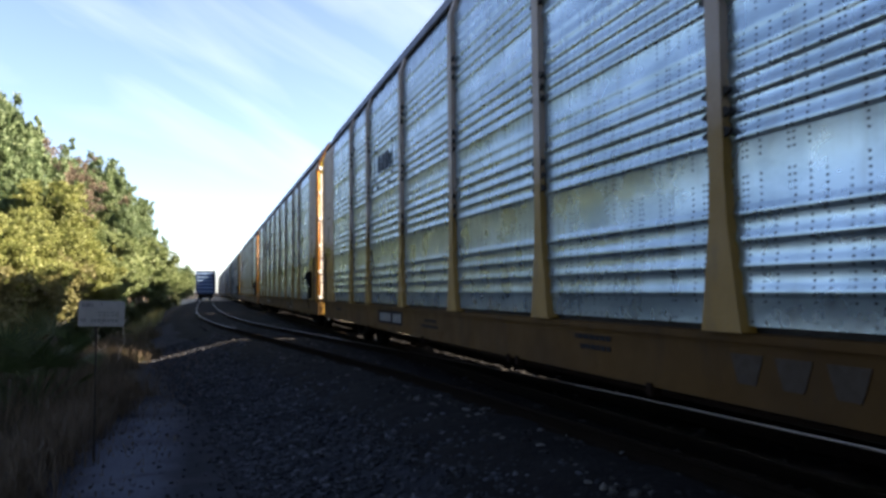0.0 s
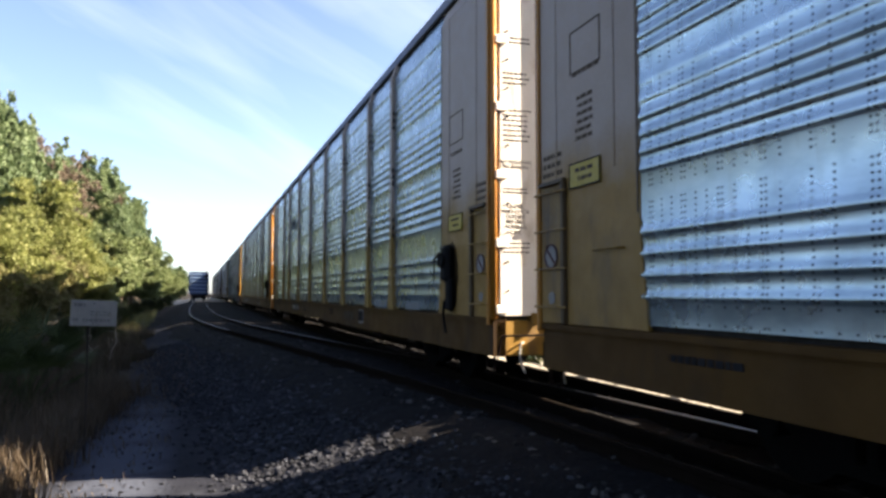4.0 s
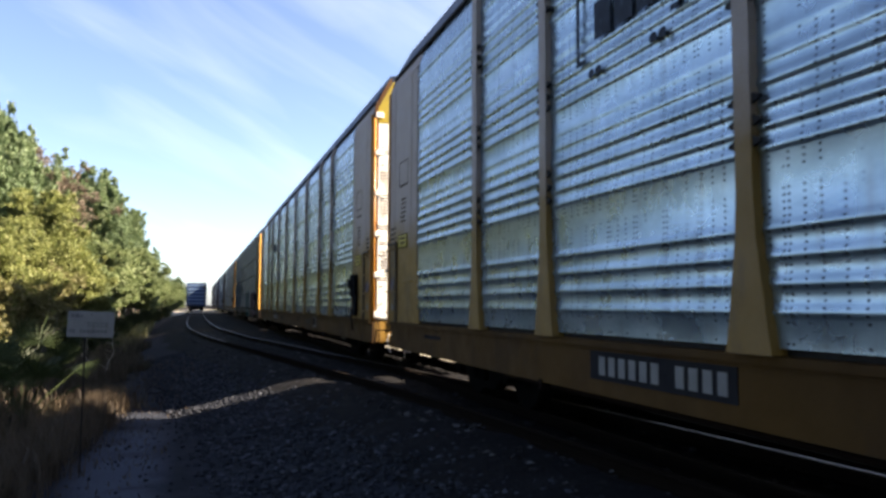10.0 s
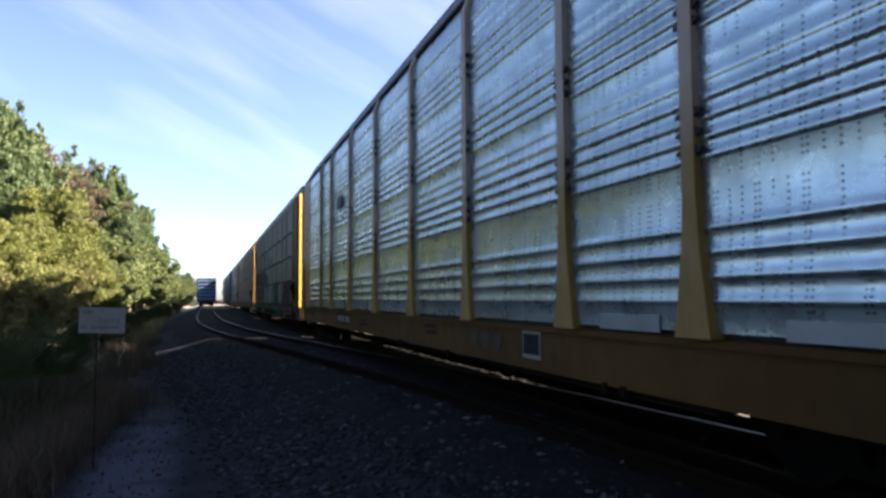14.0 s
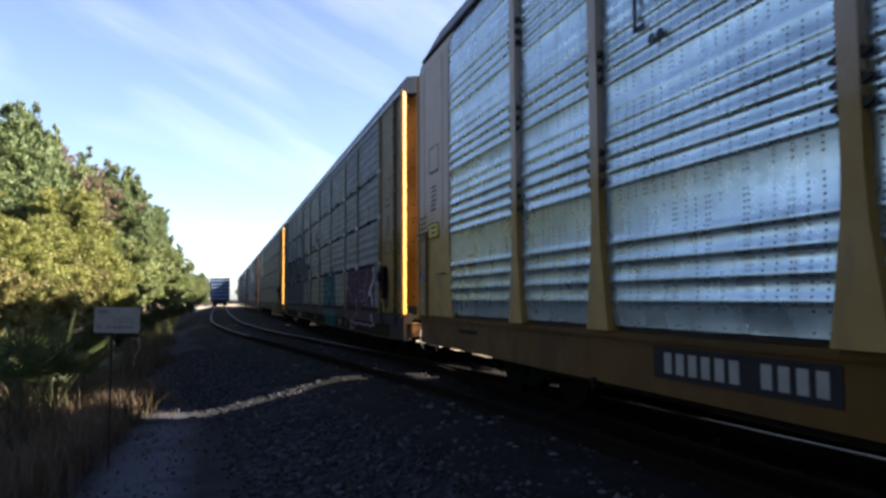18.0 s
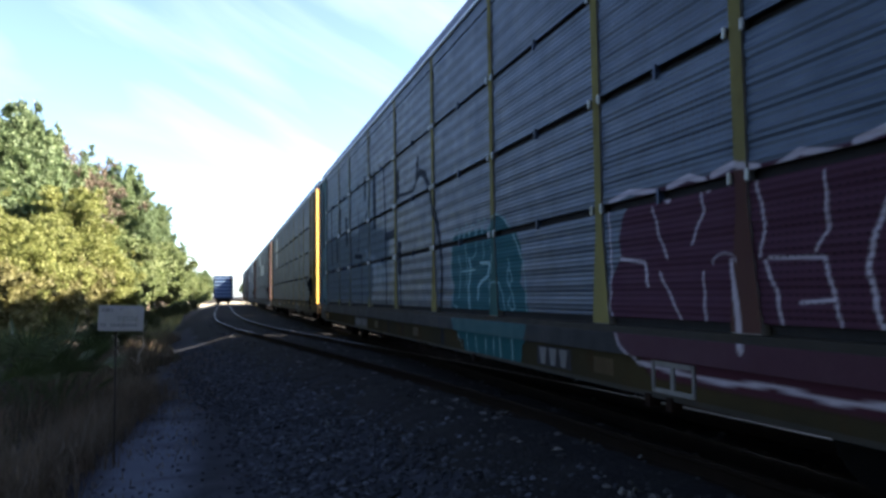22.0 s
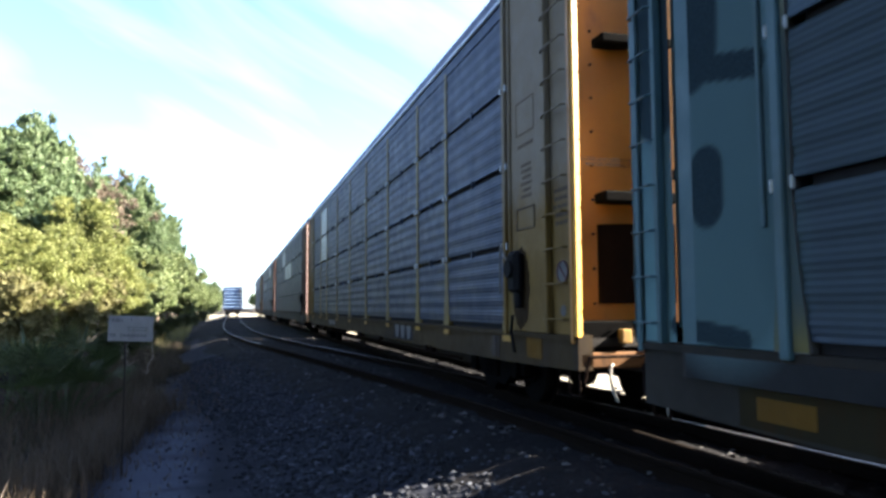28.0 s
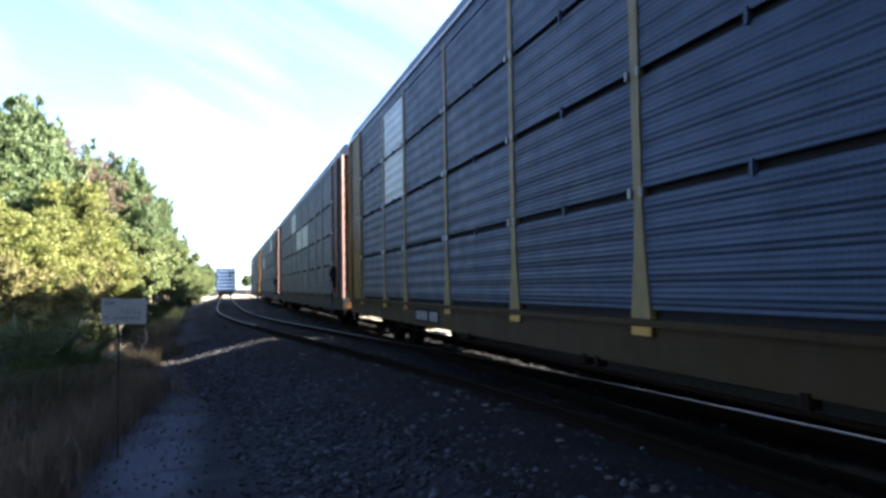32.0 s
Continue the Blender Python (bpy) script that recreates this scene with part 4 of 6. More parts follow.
END_PURPLE = chain(0.075, (2.84, 2.23), (2.76, 2.07), (2.87, 1.91), (3.17, 1.71), (3.31, 1.64), (3.09, 1.55), (2.96, 1.4), (2.93, 1.19), (2.97, 1.01), (2.9, 0.8))
BODY_PURPLE = (chain(0.016, (5.87, 2.23), (5.78, 1.94), (5.68, 1.76)) + chain(0.016, (5.25, 2.33), (5.21, 2.13), (5.37, 1.86)) + chain(0.016, (4.68, 2.35), (4.59, 1.96), (4.65, 1.71))
               + chain(0.016, (4.09, 2.24), (4.08, 1.86), (4.18, 1.73)) + chain(0.022, (3.56, 2.22), (3.75, 1.84), (3.82, 1.62), (3.76, 1.27), (3.69, 1.11)) + chain(0.034, (4.93, 1.69), (4.87, 1.35), (4.85, 1.01))
               + chain(0.018, (4.61, 1.68), (4.51, 1.45), (4.46, 1.11)) + chain(0.018, (4.57, 1.7), (4.12, 1.68), (4.05, 1.4), (4.31, 1.38)) + chain(0.016, (4.05, 1.4), (4.0, 1.13)))
LOOPS_PURPLE = (chain(0.018, (3.6, 1.3), (3.57, 1.45), (3.48, 1.55), (3.31, 1.58)) + chain(0.022, (6.38, 1.79), (6.01, 1.74), (5.97, 1.52)) + chain(0.016, (5.8, 1.64), (5.6, 1.34), (5.47, 1.11)) + chain(0.016, (5.24, 1.62), (5.23, 1.12))
                + chain(0.012, (3.6, 1.34), (3.55, 1.24), (3.45, 1.12)) + chain(0.012, (3.37, 1.34), (3.45, 1.24), (3.34, 1.21), (3.37, 1.11)) + chain(0.012, (3.23, 1.36), (3.16, 1.14)) + chain(0.012, (3.3, 1.1), (3.24, 1.3))
                + arc(0.012, 5.0, 1.68, 0.14, 0.08, 0, 180) + chain(0.02, (6.58, 2.3), (6.55, 1.7), (6.6, 1.3), (6.43, 0.94), (6.19, 0.8)) + chain(0.025, (6.19, 0.8), (5.6, 0.76), (5.08, 0.74), (4.6, 0.78), (4.12, 0.74), (3.6, 0.78), (3.37, 0.73), (2.83, 0.8)))
FILL_TEAL = ((8.95, 1.2, 10.9, 1.2, 0.5), (9.1, 1.9, 10.9, 1.95, 0.5), (9.0, 0.7, 10.6, 0.7, 0.3), (9.35, 2.05, 9.4, 2.17, 0.42), (10.0, 2.2, 11.1, 2.2, 0.26))
CROWNS_TEAL = (chain(0.016, (11.29, 2.37), (11.18, 2.56), (11.05, 2.54), (11.0, 2.38)) + chain(0.016, (10.97, 2.38), (10.87, 2.56), (10.78, 2.53), (10.75, 2.37)) + chain(0.016, (10.74, 2.39), (10.65, 2.59), (10.54, 2.54), (10.51, 2.38))
               + chain(0.016, (10.51, 2.39), (10.4, 2.56), (10.27, 2.52), (10.23, 2.36)) + chain(0.016, (10.22, 2.37), (10.12, 2.6), (10.01, 2.57), (9.97, 2.37)) + chain(0.016, (9.97, 2.37), (9.89, 2.6), (9.79, 2.56), (9.73, 2.38)))
EDGES_TEAL = (chain(0.016, (11.32, 2.35), (11.41, 1.9), (11.32, 1.28), (11.14, 1.24), (11.32, 1.05)) + chain(0.016, (9.71, 2.37), (9.61, 2.57), (9.43, 2.61), (9.18, 2.52), (8.98, 2.38), (8.8, 2.18), (8.6, 1.9), (8.52, 1.6), (8.5, 1.1))
              + chain(0.016, (11.17, 0.79), (10.97, 0.6)) + chain(0.014, (10.76, 0.83), (10.7, 0.54)) + chain(0.014, (10.36, 0.82), (10.29, 0.5)) + chain(0.014, (9.96, 0.82), (9.93, 0.47)) + chain(0.014, (9.66, 0.83), (9.63, 0.49)) + chain(0.018, (9.44, 0.83), (9.38, 0.46)) + chain(0.018, (9.02, 0.83), (8.99, 0.47)))
BODY_TEAL = (chain(0.014, (11.03, 2.11), (10.92, 1.91), (11.0, 1.44), (11.09, 1.39)) + chain(0.014, (10.69, 2.31), (10.67, 2.1), (10.61, 1.84), (10.7, 1.59)) + chain(0.03, (10.52, 2.03), (10.46, 1.83), (10.59, 1.54), (10.54, 1.24))
             + chain(0.016, (10.84, 1.83), (10.29, 1.84)) + chain(0.014, (10.22, 2.33), (10.24, 2.12), (10.38, 2.01)) + chain(0.014, (9.94, 2.24), (9.93, 1.99)) + chain(0.03, (10.06, 1.93), (9.71, 1.92), (9.75, 1.73), (10.02, 1.66), (10.15, 1.57), (10.19, 1.39)))
LOOPS_TEAL = (chain(0.014, (9.67, 2.15), (9.57, 2.01), (9.62, 1.76), (9.73, 1.64), (9.71, 1.26)) + chain(0.014, (9.71, 1.56), (9.58, 1.63), (9.38, 1.62), (9.26, 1.46), (9.19, 1.27), (9.16, 1.09))
              + chain(0.014, (9.05, 1.94), (9.02, 1.81), (9.11, 1.69), (9.04, 1.57), (8.94, 1.64), (8.97, 1.77), (9.06, 1.79)) + chain(0.014, (9.0, 1.57), (8.9, 1.39), (8.85, 1.28), (8.95, 1.23), (9.06, 1.3), (9.01, 1.42)))
SNAKE = chain(0.085, (13.34, 4.2), (13.44, 3.81), (13.21, 3.92), (12.87, 3.8), (12.58, 3.48), (12.39, 3.1), (12.16, 2.81), (12.0, 2.45), (11.9, 2.08), (11.89, 1.74), (11.96, 1.26), (11.98, 0.82), (11.98, 0.56))
DRIPS_FRONT = (((14.92, 4.18, 14.91, 3.71, 0.12), (17.35, 4.5, 17.3, 3.35, 0.21), (14.83, 2.5, 14.81, 2.06, 0.18), (18.5, 4.66, 18.48, 4.19, 0.13)) + chain(0.04, (14.81, 3.68), (14.2, 3.62), (13.71, 3.61), (13.36, 3.81))
               + chain(0.065, (16.3, 4.6), (16.19, 3.69), (16.14, 3.23), (16.13, 2.68), (16.09, 2.17), (16.05, 1.69), (16.09, 1.17), (16.02, 0.87), (15.92, 0.51)) + chain(0.11, (16.12, 2.86), (15.3, 2.87)) + chain(0.05, (14.82, 2.0), (14.75, 1.4), (14.72, 0.6)))
DRIPS_REAR = (chain(0.04, (19.46, 4.0), (19.38, 3.4), (19.47, 2.72)) + chain(0.08, (19.92, 2.61), (19.0, 2.54)) + chain(0.06, (18.98, 2.51), (18.99, 1.79), (18.97, 1.02), (18.81, 0.72)) + chain(0.05, (17.84, 4.47), (17.92, 3.91), (18.46, 3.58))
              + ((21.4, 3.8, 21.3, 3.2, 0.2), (22.5, 4.2, 22.6, 3.5, 0.18), (23.2, 3.3, 23.1, 2.7, 0.14)) + chain(0.08, (20.6, 4.6), (20.7, 3.4), (20.5, 2.4)))
END_SOOT = ((26.25, 2.6, 26.25, 2.3, 0.21), (26.42, 3.62, 26.36, 5.2, 0.38), (26.95, 3.3, 26.95, 5.9, 0.32)) + chain(0.12, (26.3, 3.45), (25.7, 3.3)) + chain(0.1, (24.4, 4.6), (24.3, 3.2), (24.2, 2.6)) + chain(0.1, (26.7, 1.3), (25.9, 1.2))
TAGS = (
    ("mist", WASH, ((18.6, 3.4, 26.6, 4.0, 2.3), (16.5, 2.4, 19.0, 2.6, 1.0))),
    ("soft", (0.04, 0.053, 0.062), ((18.2, 1.9, 25.0, 1.9, 0.8), (19.0, 2.6, 25.0, 2.9, 0.8), (16.2, 2.6, 19.0, 3.2, 0.5))),
    ("soft", (0.052, 0.084, 0.09), ((26.1, 1.7, 26.4, 5.6, 0.9),)),
    ("hard", PURPLE, FILL_PURPLE), ("hard", OUTLINE, CROWNS_PURPLE + END_PURPLE + BODY_PURPLE + LOOPS_PURPLE),
    ("hard", TEAL_C, FILL_TEAL), ("hard", PALE, CROWNS_TEAL + EDGES_TEAL + BODY_TEAL + LOOPS_TEAL),
    ("edge", SOOT, SNAKE + DRIPS_FRONT + DRIPS_REAR + END_SOOT),
)


def autorack_wavy(name, label, post_mat, end_mat, sill_mat, panel_mat, new_panels=(), door_mat=None, rear_mat=None, low=0.66, beam=None, tagged_plates=None, posts=POSTS):
    car = thing(name, label, "railcar", group="autoracks of the passing train")
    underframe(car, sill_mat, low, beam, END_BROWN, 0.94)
    for y in posts:
        p = part("post", post_mesh("wavy", post_mat, y), None, car, "slim painted post with a flared foot")
        for z in SEAMS[1:4]:
            for s in (-1, 1):
                part("seam_bracket", boxes((-HALF - 0.055, y + s * 0.09 - 0.015, z - 0.05, -HALF - 0.02, y + s * 0.09 + 0.015, z + 0.055), bevel=0.012), ZINC_NEW, p)
    for bay, (y0, y1) in enumerate(zip(posts, posts[1:])):
        for row in range(4):
            z0, z1 = SEAMS[row] + 0.042, SEAMS[row + 1] - 0.042
            mat = ZINC_NEW if (bay, row) in new_panels else panel_mat
            fine = 3 if not tagged_plates else int((y1 - y0) / (0.018 if row < 2 and bay < 5 else 0.04))
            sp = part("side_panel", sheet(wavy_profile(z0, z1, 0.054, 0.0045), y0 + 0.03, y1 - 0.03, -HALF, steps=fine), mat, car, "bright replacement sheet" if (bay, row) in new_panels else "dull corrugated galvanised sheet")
            if tagged_plates:
                spray_on(sp)
        clips = boxes(*[(-HALF - 0.025, (y0 + y1) / 2 - 0.016, z - 0.065, -HALF + 0.03, (y0 + y1) / 2 + 0.016, z + 0.065) for z in SEAMS[1:4]])
        part("seam_clip", clips, ZINC_DULL, car, kind="stuff")
    part("lining", boxes((-HALF + 0.06, 1.9, SILL_TOP, -HALF + 0.09, LONG - 1.9, EAVE - 0.06)), INK, car)
    cove = part("cove_strip", boxes((-HALF - 0.012, 1.9, 5.735, -HALF + 0.05, LONG - 1.9, EAVE - 0.085)), panel_mat, car, "plain strip under the roof edge")
    if tagged_plates:
        spray_on(cove)
    for front in (True, False):
        em = end_mat if front else rear_mat or end_mat
        end_panel(car, front, em, em, "wavy", slot=bool(rear_mat) and not front, wide=posts[0] - 0.07 if front else LONG - posts[-1] - 0.07)
        end_doors(car, front, door_mat or (DOOR_ORANGE if em == OCHRE else em), "wavy")
    if tagged_plates:
        post_m, sill_m, beam_m, end_m = tagged_plates
        for y in posts:
            spray_on(part("sprayed_coat", face_grid(y - 0.15, y + 0.15, SILL_TOP + 0.01, EAVE - 0.04, -HALF - 0.021, 0.02, lambda z: 0.148 + (0.06 - 0.148) * min(1.0, max(0.0, (z - SILL_TOP - 0.1) / 0.85))), post_m, car, "spray paint over the post"))
        spray_on(part("sprayed_coat", face_grid(1.2, LONG - 1.2, low + 0.05, 0.855, -HALF + 0.016, 0.025), sill_m, car, "spray paint over the sill"))
        spray_on(part("sprayed_coat", face_grid(0.65, LONG - 0.65, 0.862, SILL_TOP - 0.075, -HALF - 0.023, 0.025), beam_m, car, "spray paint over the beam"))
        spray_on(part("sprayed_coat", face_grid(posts[-1] + 0.08, LONG - 0.78, SILL_TOP + 0.01, EAVE - 0.07, -HALF - 0.0125, 0.03), end_m, car, "teal spray paint over the end plate"))
        spray_on(part("sprayed_coat", face_grid(LONG - 0.48, LONG - 0.04, SILL_TOP + 0.01, EAVE - 0.07, -HALF + 0.0165, 0.03), end_m, car, "dark spray paint over the ladder plate"))
    roof(car, ZINC_DULL, "wavy")
    far_side(car, ZINC_DULL, 5.98)
    return car


TRAIN = []
label_a = "galvanised ribbed autorack with yellow posts on the main track"
for i, front_at in enumerate((-35.04, -6.54, 22.02, 50.69)):
    if i == 0:
        car = autorack_ribbed("autorack", label_a)
    else:
        car = autorack_ribbed("autorack", label_a)
        number_plate(car, 18.15, INK, 1.88)
        roundel_logo(car, 20.13, 3.95)
        pl = part("placard", boxes((-HALF + 0.008, 7.33, 0.73, -HALF + 0.016, 7.78, 1.06)), LETTER_WHITE, car, "small dark blue placard with a white edge")
        part("placard_field", boxes((-HALF + 0.002, 7.36, 0.78, -HALF + 0.01, 7.75, 1.03)), INK, pl)
        mark_block(car, 8.35, 1.2, 0.76, 0.98, SHADE_INK, "dark faded owner's mark as plain blocks", False)
    TRAIN.append((car, front_at))

# Bare metal keeps the shade-dark blue base of the dull sheets.
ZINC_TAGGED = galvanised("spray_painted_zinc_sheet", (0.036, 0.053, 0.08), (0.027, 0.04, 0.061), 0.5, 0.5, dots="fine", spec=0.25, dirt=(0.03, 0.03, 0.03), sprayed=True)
POST_TAGGED = surface("spray_painted_post", (0.13, 0.115, 0.045), (0.105, 0.095, 0.045), 1.5, 0.8, stain=(0.05, 0.035, 0.02), spec=0.0, sprayed=True)
SILL_TAGGED = surface("spray_painted_sill", (0.027, 0.022, 0.012), (0.018, 0.016, 0.011), 0.8, 0.8, stain=(0.03, 0.014, 0.007), spec=0.0, sprayed=True)
BEAM_TAGGED = surface("spray_painted_beam", (0.015, 0.016, 0.0175), (0.011, 0.012, 0.0135), 0.9, 0.75, spec=0.12, sprayed=True)
TEAL_END = surface("teal_sprayed_end_plate", (0.11, 0.195, 0.205), (0.09, 0.16, 0.17), 0.9, 0.65, stain=(0.13, 0.2, 0.21), spec=0.0, sprayed=True)
SILL_GREY = surface("grimy_grey_sill_paint", (0.022, 0.02, 0.017), (0.016, 0.015, 0.013), 0.8, 0.8, stain=(0.03, 0.018, 0.01), spec=0.1)
MARK_DIM = plain("dim_mark_grey", (0.056, 0.056, 0.058), 0.8)
OCHRE = surface("ochre_end_paint", (0.122, 0.074, 0.014), (0.092, 0.056, 0.013), 1.0, 0.65, stain=(0.04, 0.025, 0.012), spec=0.2, upper=(0.14, 0.112, 0.075))
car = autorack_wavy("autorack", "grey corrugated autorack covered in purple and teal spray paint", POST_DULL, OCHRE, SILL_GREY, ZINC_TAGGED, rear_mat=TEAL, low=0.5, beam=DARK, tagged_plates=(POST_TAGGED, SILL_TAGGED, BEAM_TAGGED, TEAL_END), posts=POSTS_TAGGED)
mark_block(car, 7.5, 0.75, 0.6, 0.8, MARK_DIM, "pale owner's mark as plain blocks")
fr = boxes((-HALF - 0.001, 5.400, 0.56, -HALF + 0.019, 5.425, 0.84), (-HALF - 0.001, 5.935, 0.56, -HALF + 0.019, 5.960, 0.84), (-HALF - 0.001, 5.440, 0.56, -HALF + 0.019, 5.920, 0.6), (-HALF - 0.001, 5.440, 0.8, -HALF + 0.019, 5.920, 0.84), (-HALF - 0.001, 5.660, 0.6, -HALF + 0.019, 5.700, 0.8))
part("data_frame", fr, MARK_GREY, car, "white-lined data panel on the sill")
number_plate(car, 18.4, DARK, 1.7, -0.2, MARK_DIM)
for y, wide in ((6.6, 0.36), (13.5, 0.36), (17.1, 0.36), (25.3, 0.52)):
    part("yellow_patch", boxes((-HALF + 0.012, y, 0.62, -HALF + 0.019, y + wide, 0.79)), PATCH_ORANGE if y > 25 else SILL_MUSTARD, car, "bare yellow paint patch")
TRAIN.append((car, 79.16))
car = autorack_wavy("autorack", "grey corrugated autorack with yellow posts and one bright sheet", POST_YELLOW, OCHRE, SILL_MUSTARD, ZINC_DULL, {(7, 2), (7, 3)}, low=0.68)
mark_block(car, 7.2, 1.6, 0.76, 1.06, LETTER_WHITE, "large pale owner's mark as plain blocks")
number_plate(car, 18.4, BLACK, 1.6)
part("data_frame", boxes((-HALF + 0.008, 2.28, 0.74, -HALF + 0.016, 2.34, 1.04), (-HALF + 0.008, 2.4, 0.74, -HALF + 0.016, 2.58, 1.04)), SHADE_INK, car, "small dark data stencil")
part("yellow_patch", boxes((-HALF + 0.012, 0.9, 0.8, -HALF + 0.0185, 1.35, 1.06)), PATCH_ORANGE, car, "clean yellow paint patch on the sill")
for y in POSTS:
    part("post_foot", boxes((-HALF - 0.018, y - 0.15, 0.98, -HALF - 0.006, y + 0.15, 1.062)), YELLOW, car, "bright yellow block under the post")
TRAIN.append((car, 107.6))
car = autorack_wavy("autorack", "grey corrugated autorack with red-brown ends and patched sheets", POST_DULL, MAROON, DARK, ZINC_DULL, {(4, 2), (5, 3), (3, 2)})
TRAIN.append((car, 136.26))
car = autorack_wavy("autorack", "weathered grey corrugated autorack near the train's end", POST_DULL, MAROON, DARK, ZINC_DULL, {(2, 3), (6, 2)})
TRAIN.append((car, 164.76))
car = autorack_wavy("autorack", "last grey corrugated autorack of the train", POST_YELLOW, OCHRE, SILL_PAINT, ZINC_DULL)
TRAIN.append((car, 193.36))


def to_metres(car):
    """Brings a car's drawn heights to metres; wheels and side frames are in metres already."""
    lower, seen = Matrix.Diagonal((1, 1, RISE, 1)), set()
    for ob in car.children_recursive:
        if ob.type == "FONT":
            ob.matrix_basis = lower @ ob.matrix_basis
        elif ob.data not in (WHEELSET, SIDE_FRAME):
            ob.location.z *= RISE
            if ob.data.name not in seen:
                seen.add(ob.data.name)
                ob.data.transform(lower)


for car, front_at in TRAIN:
    to_metres(car)


# ---- ground, road, ballast and tracks ----
SIDING = ((-400, 4.802), (-16, 4.802), (-8, 4.72), (0.5, 4.5), (5.5, 4.26), (10.4, 3.88), (19.3, 2.77), (27.2, 1.72), (31.5, 1.2), (36, 0.82), (42, 0.43), (50, 0.2), (60, 0.07), (75, 0.0), (1200, 0.0))


def siding_x(y):
    """The middle of the siding, a smooth curve that leaves the main track beside the camera."""
    pts = SIDING
    for i in range(len(pts) - 1):
        if y <= pts[i + 1][0]:
            break
    (y1, x1), (y2, x2) = pts[i], pts[i + 1]
    m1 = 0.0 if i == 0 else (x2 - pts[i - 1][1]) / (y2 - pts[i - 1][0])
    m2 = 0.0 if i + 2 >= len(pts) else (pts[i + 2][1] - x1) / (pts[i + 2][0] - y1)
    h = y2 - y1
    u = (y - y1) / h
    return (2 * u ** 3 - 3 * u ** 2 + 1) * x1 + (u ** 3 - 2 * u ** 2 + u) * h * m1 + (-2 * u ** 3 + 3 * u ** 2) * x2 + (u ** 3 - u ** 2) * h * m2


BED, LOW = -0.19, -0.773


def ground_z(x, y):
    left = min(siding_x(y), TRACK_X) - 1.4
    right = TRACK_X + 1.75
    if x < left:
        z = max(LOW, BED - (left - x) * 0.26)
    elif x > right:
        z = max(LOW, BED - (x - right) * 0.4)
    else:
        z = BED
    verge = -2.02 - 0.31 * math.sin(y * 0.21)
    if y > 45:
        verge -= min(1.93, (y - 45) * 0.044)
    if x < verge:
        z += min(0.66, (verge - x) * 0.16)
    return z


def grid_sheet(name, xs, ys, fz, mat, rough=0.0, kind="structure", label="", category=""):
    verts, faces = [], []
    for y in ys:
        for x in xs:
            xx = x(y) if callable(x) else x
            n = rough * (noise.noise((xx * 1.7, y * 1.7, 3.0)) + 0.6 * noise.noise((xx * 5.1, y * 5.1, 9.0))) if rough else 0.0
            verts.append((xx, y, fz(xx, y) + n))
    w = len(xs)
    for j in range(len(ys) - 1):
        for i in range(w - 1):
            a = j * w + i
            faces.append((a, a + 1, a + w + 1, a + w))
    me = bpy.data.meshes.new(name)
    me.from_pydata(verts, [], faces)
    me.materials.append(mat)
    me.shade_smooth()
    return tagged(new(name, me), label, category, kind=kind)


def spread(*runs):
    out = []
    for a, b, step in runs:
        n = max(1, int(round((b - a) / step)))
        out += [a + (b - a) * i / n for i in range(n)]
    return out + [runs[-1][1]]


YS = spread((-300, -20, 20), (-20, 0, 2), (0, 30, 0.5), (30, 80, 1.5), (80, 200, 6), (200, 1600, 100))
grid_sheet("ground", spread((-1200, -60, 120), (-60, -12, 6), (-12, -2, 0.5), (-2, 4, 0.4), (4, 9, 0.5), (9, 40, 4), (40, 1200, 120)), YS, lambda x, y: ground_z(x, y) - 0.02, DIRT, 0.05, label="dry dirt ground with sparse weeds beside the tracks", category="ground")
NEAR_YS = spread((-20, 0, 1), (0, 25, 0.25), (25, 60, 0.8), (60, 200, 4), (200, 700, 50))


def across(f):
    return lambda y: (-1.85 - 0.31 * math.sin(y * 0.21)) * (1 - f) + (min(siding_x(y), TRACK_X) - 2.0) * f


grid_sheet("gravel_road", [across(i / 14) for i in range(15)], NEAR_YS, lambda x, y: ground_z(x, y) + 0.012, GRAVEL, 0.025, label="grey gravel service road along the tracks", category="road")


def bed_across(f):
    def g(y):
        left = min(siding_x(y), TRACK_X) - 3.15
        return left * (1 - f) + 8.1 * f
    return g


grid_sheet("ballast_bed", [bed_across(i / 30) for i in range(31)], NEAR_YS, lambda x, y: ground_z(x, y) + 0.02 + (0.02 if x > min(siding_x(y), TRACK_X) - 1.95 else -0.035 * (min(siding_x(y), TRACK_X) - 1.95 - x) / 1.2), BALLAST, 0.035, label="crushed-stone ballast under both tracks, darkened for the train's shade", category="ballast")


# Pale sand reaches over the far ballast, its brightness standing for sunlight there.
grid_sheet("sandy_strip", spread((5.72, 11.2, 0.35)), spread((-8, 60, 0.5)), lambda x, y: ground_z(x, y) + 0.05, SAND, 0.03, label="pale sandy ground, laid over the far ballast to look sunlit", category="ground")

# Added pale sheet: sunlight on the distant ground is put into its colour.
grid_sheet("sandy_clearing", spread((-9, 9, 1.0)), spread((122, 210, 4)), lambda x, y: ground_z(x, y) + 0.06, SAND, 0.02, label="pale ground sheet standing for sunlit dirt past the train's end", category="ground")


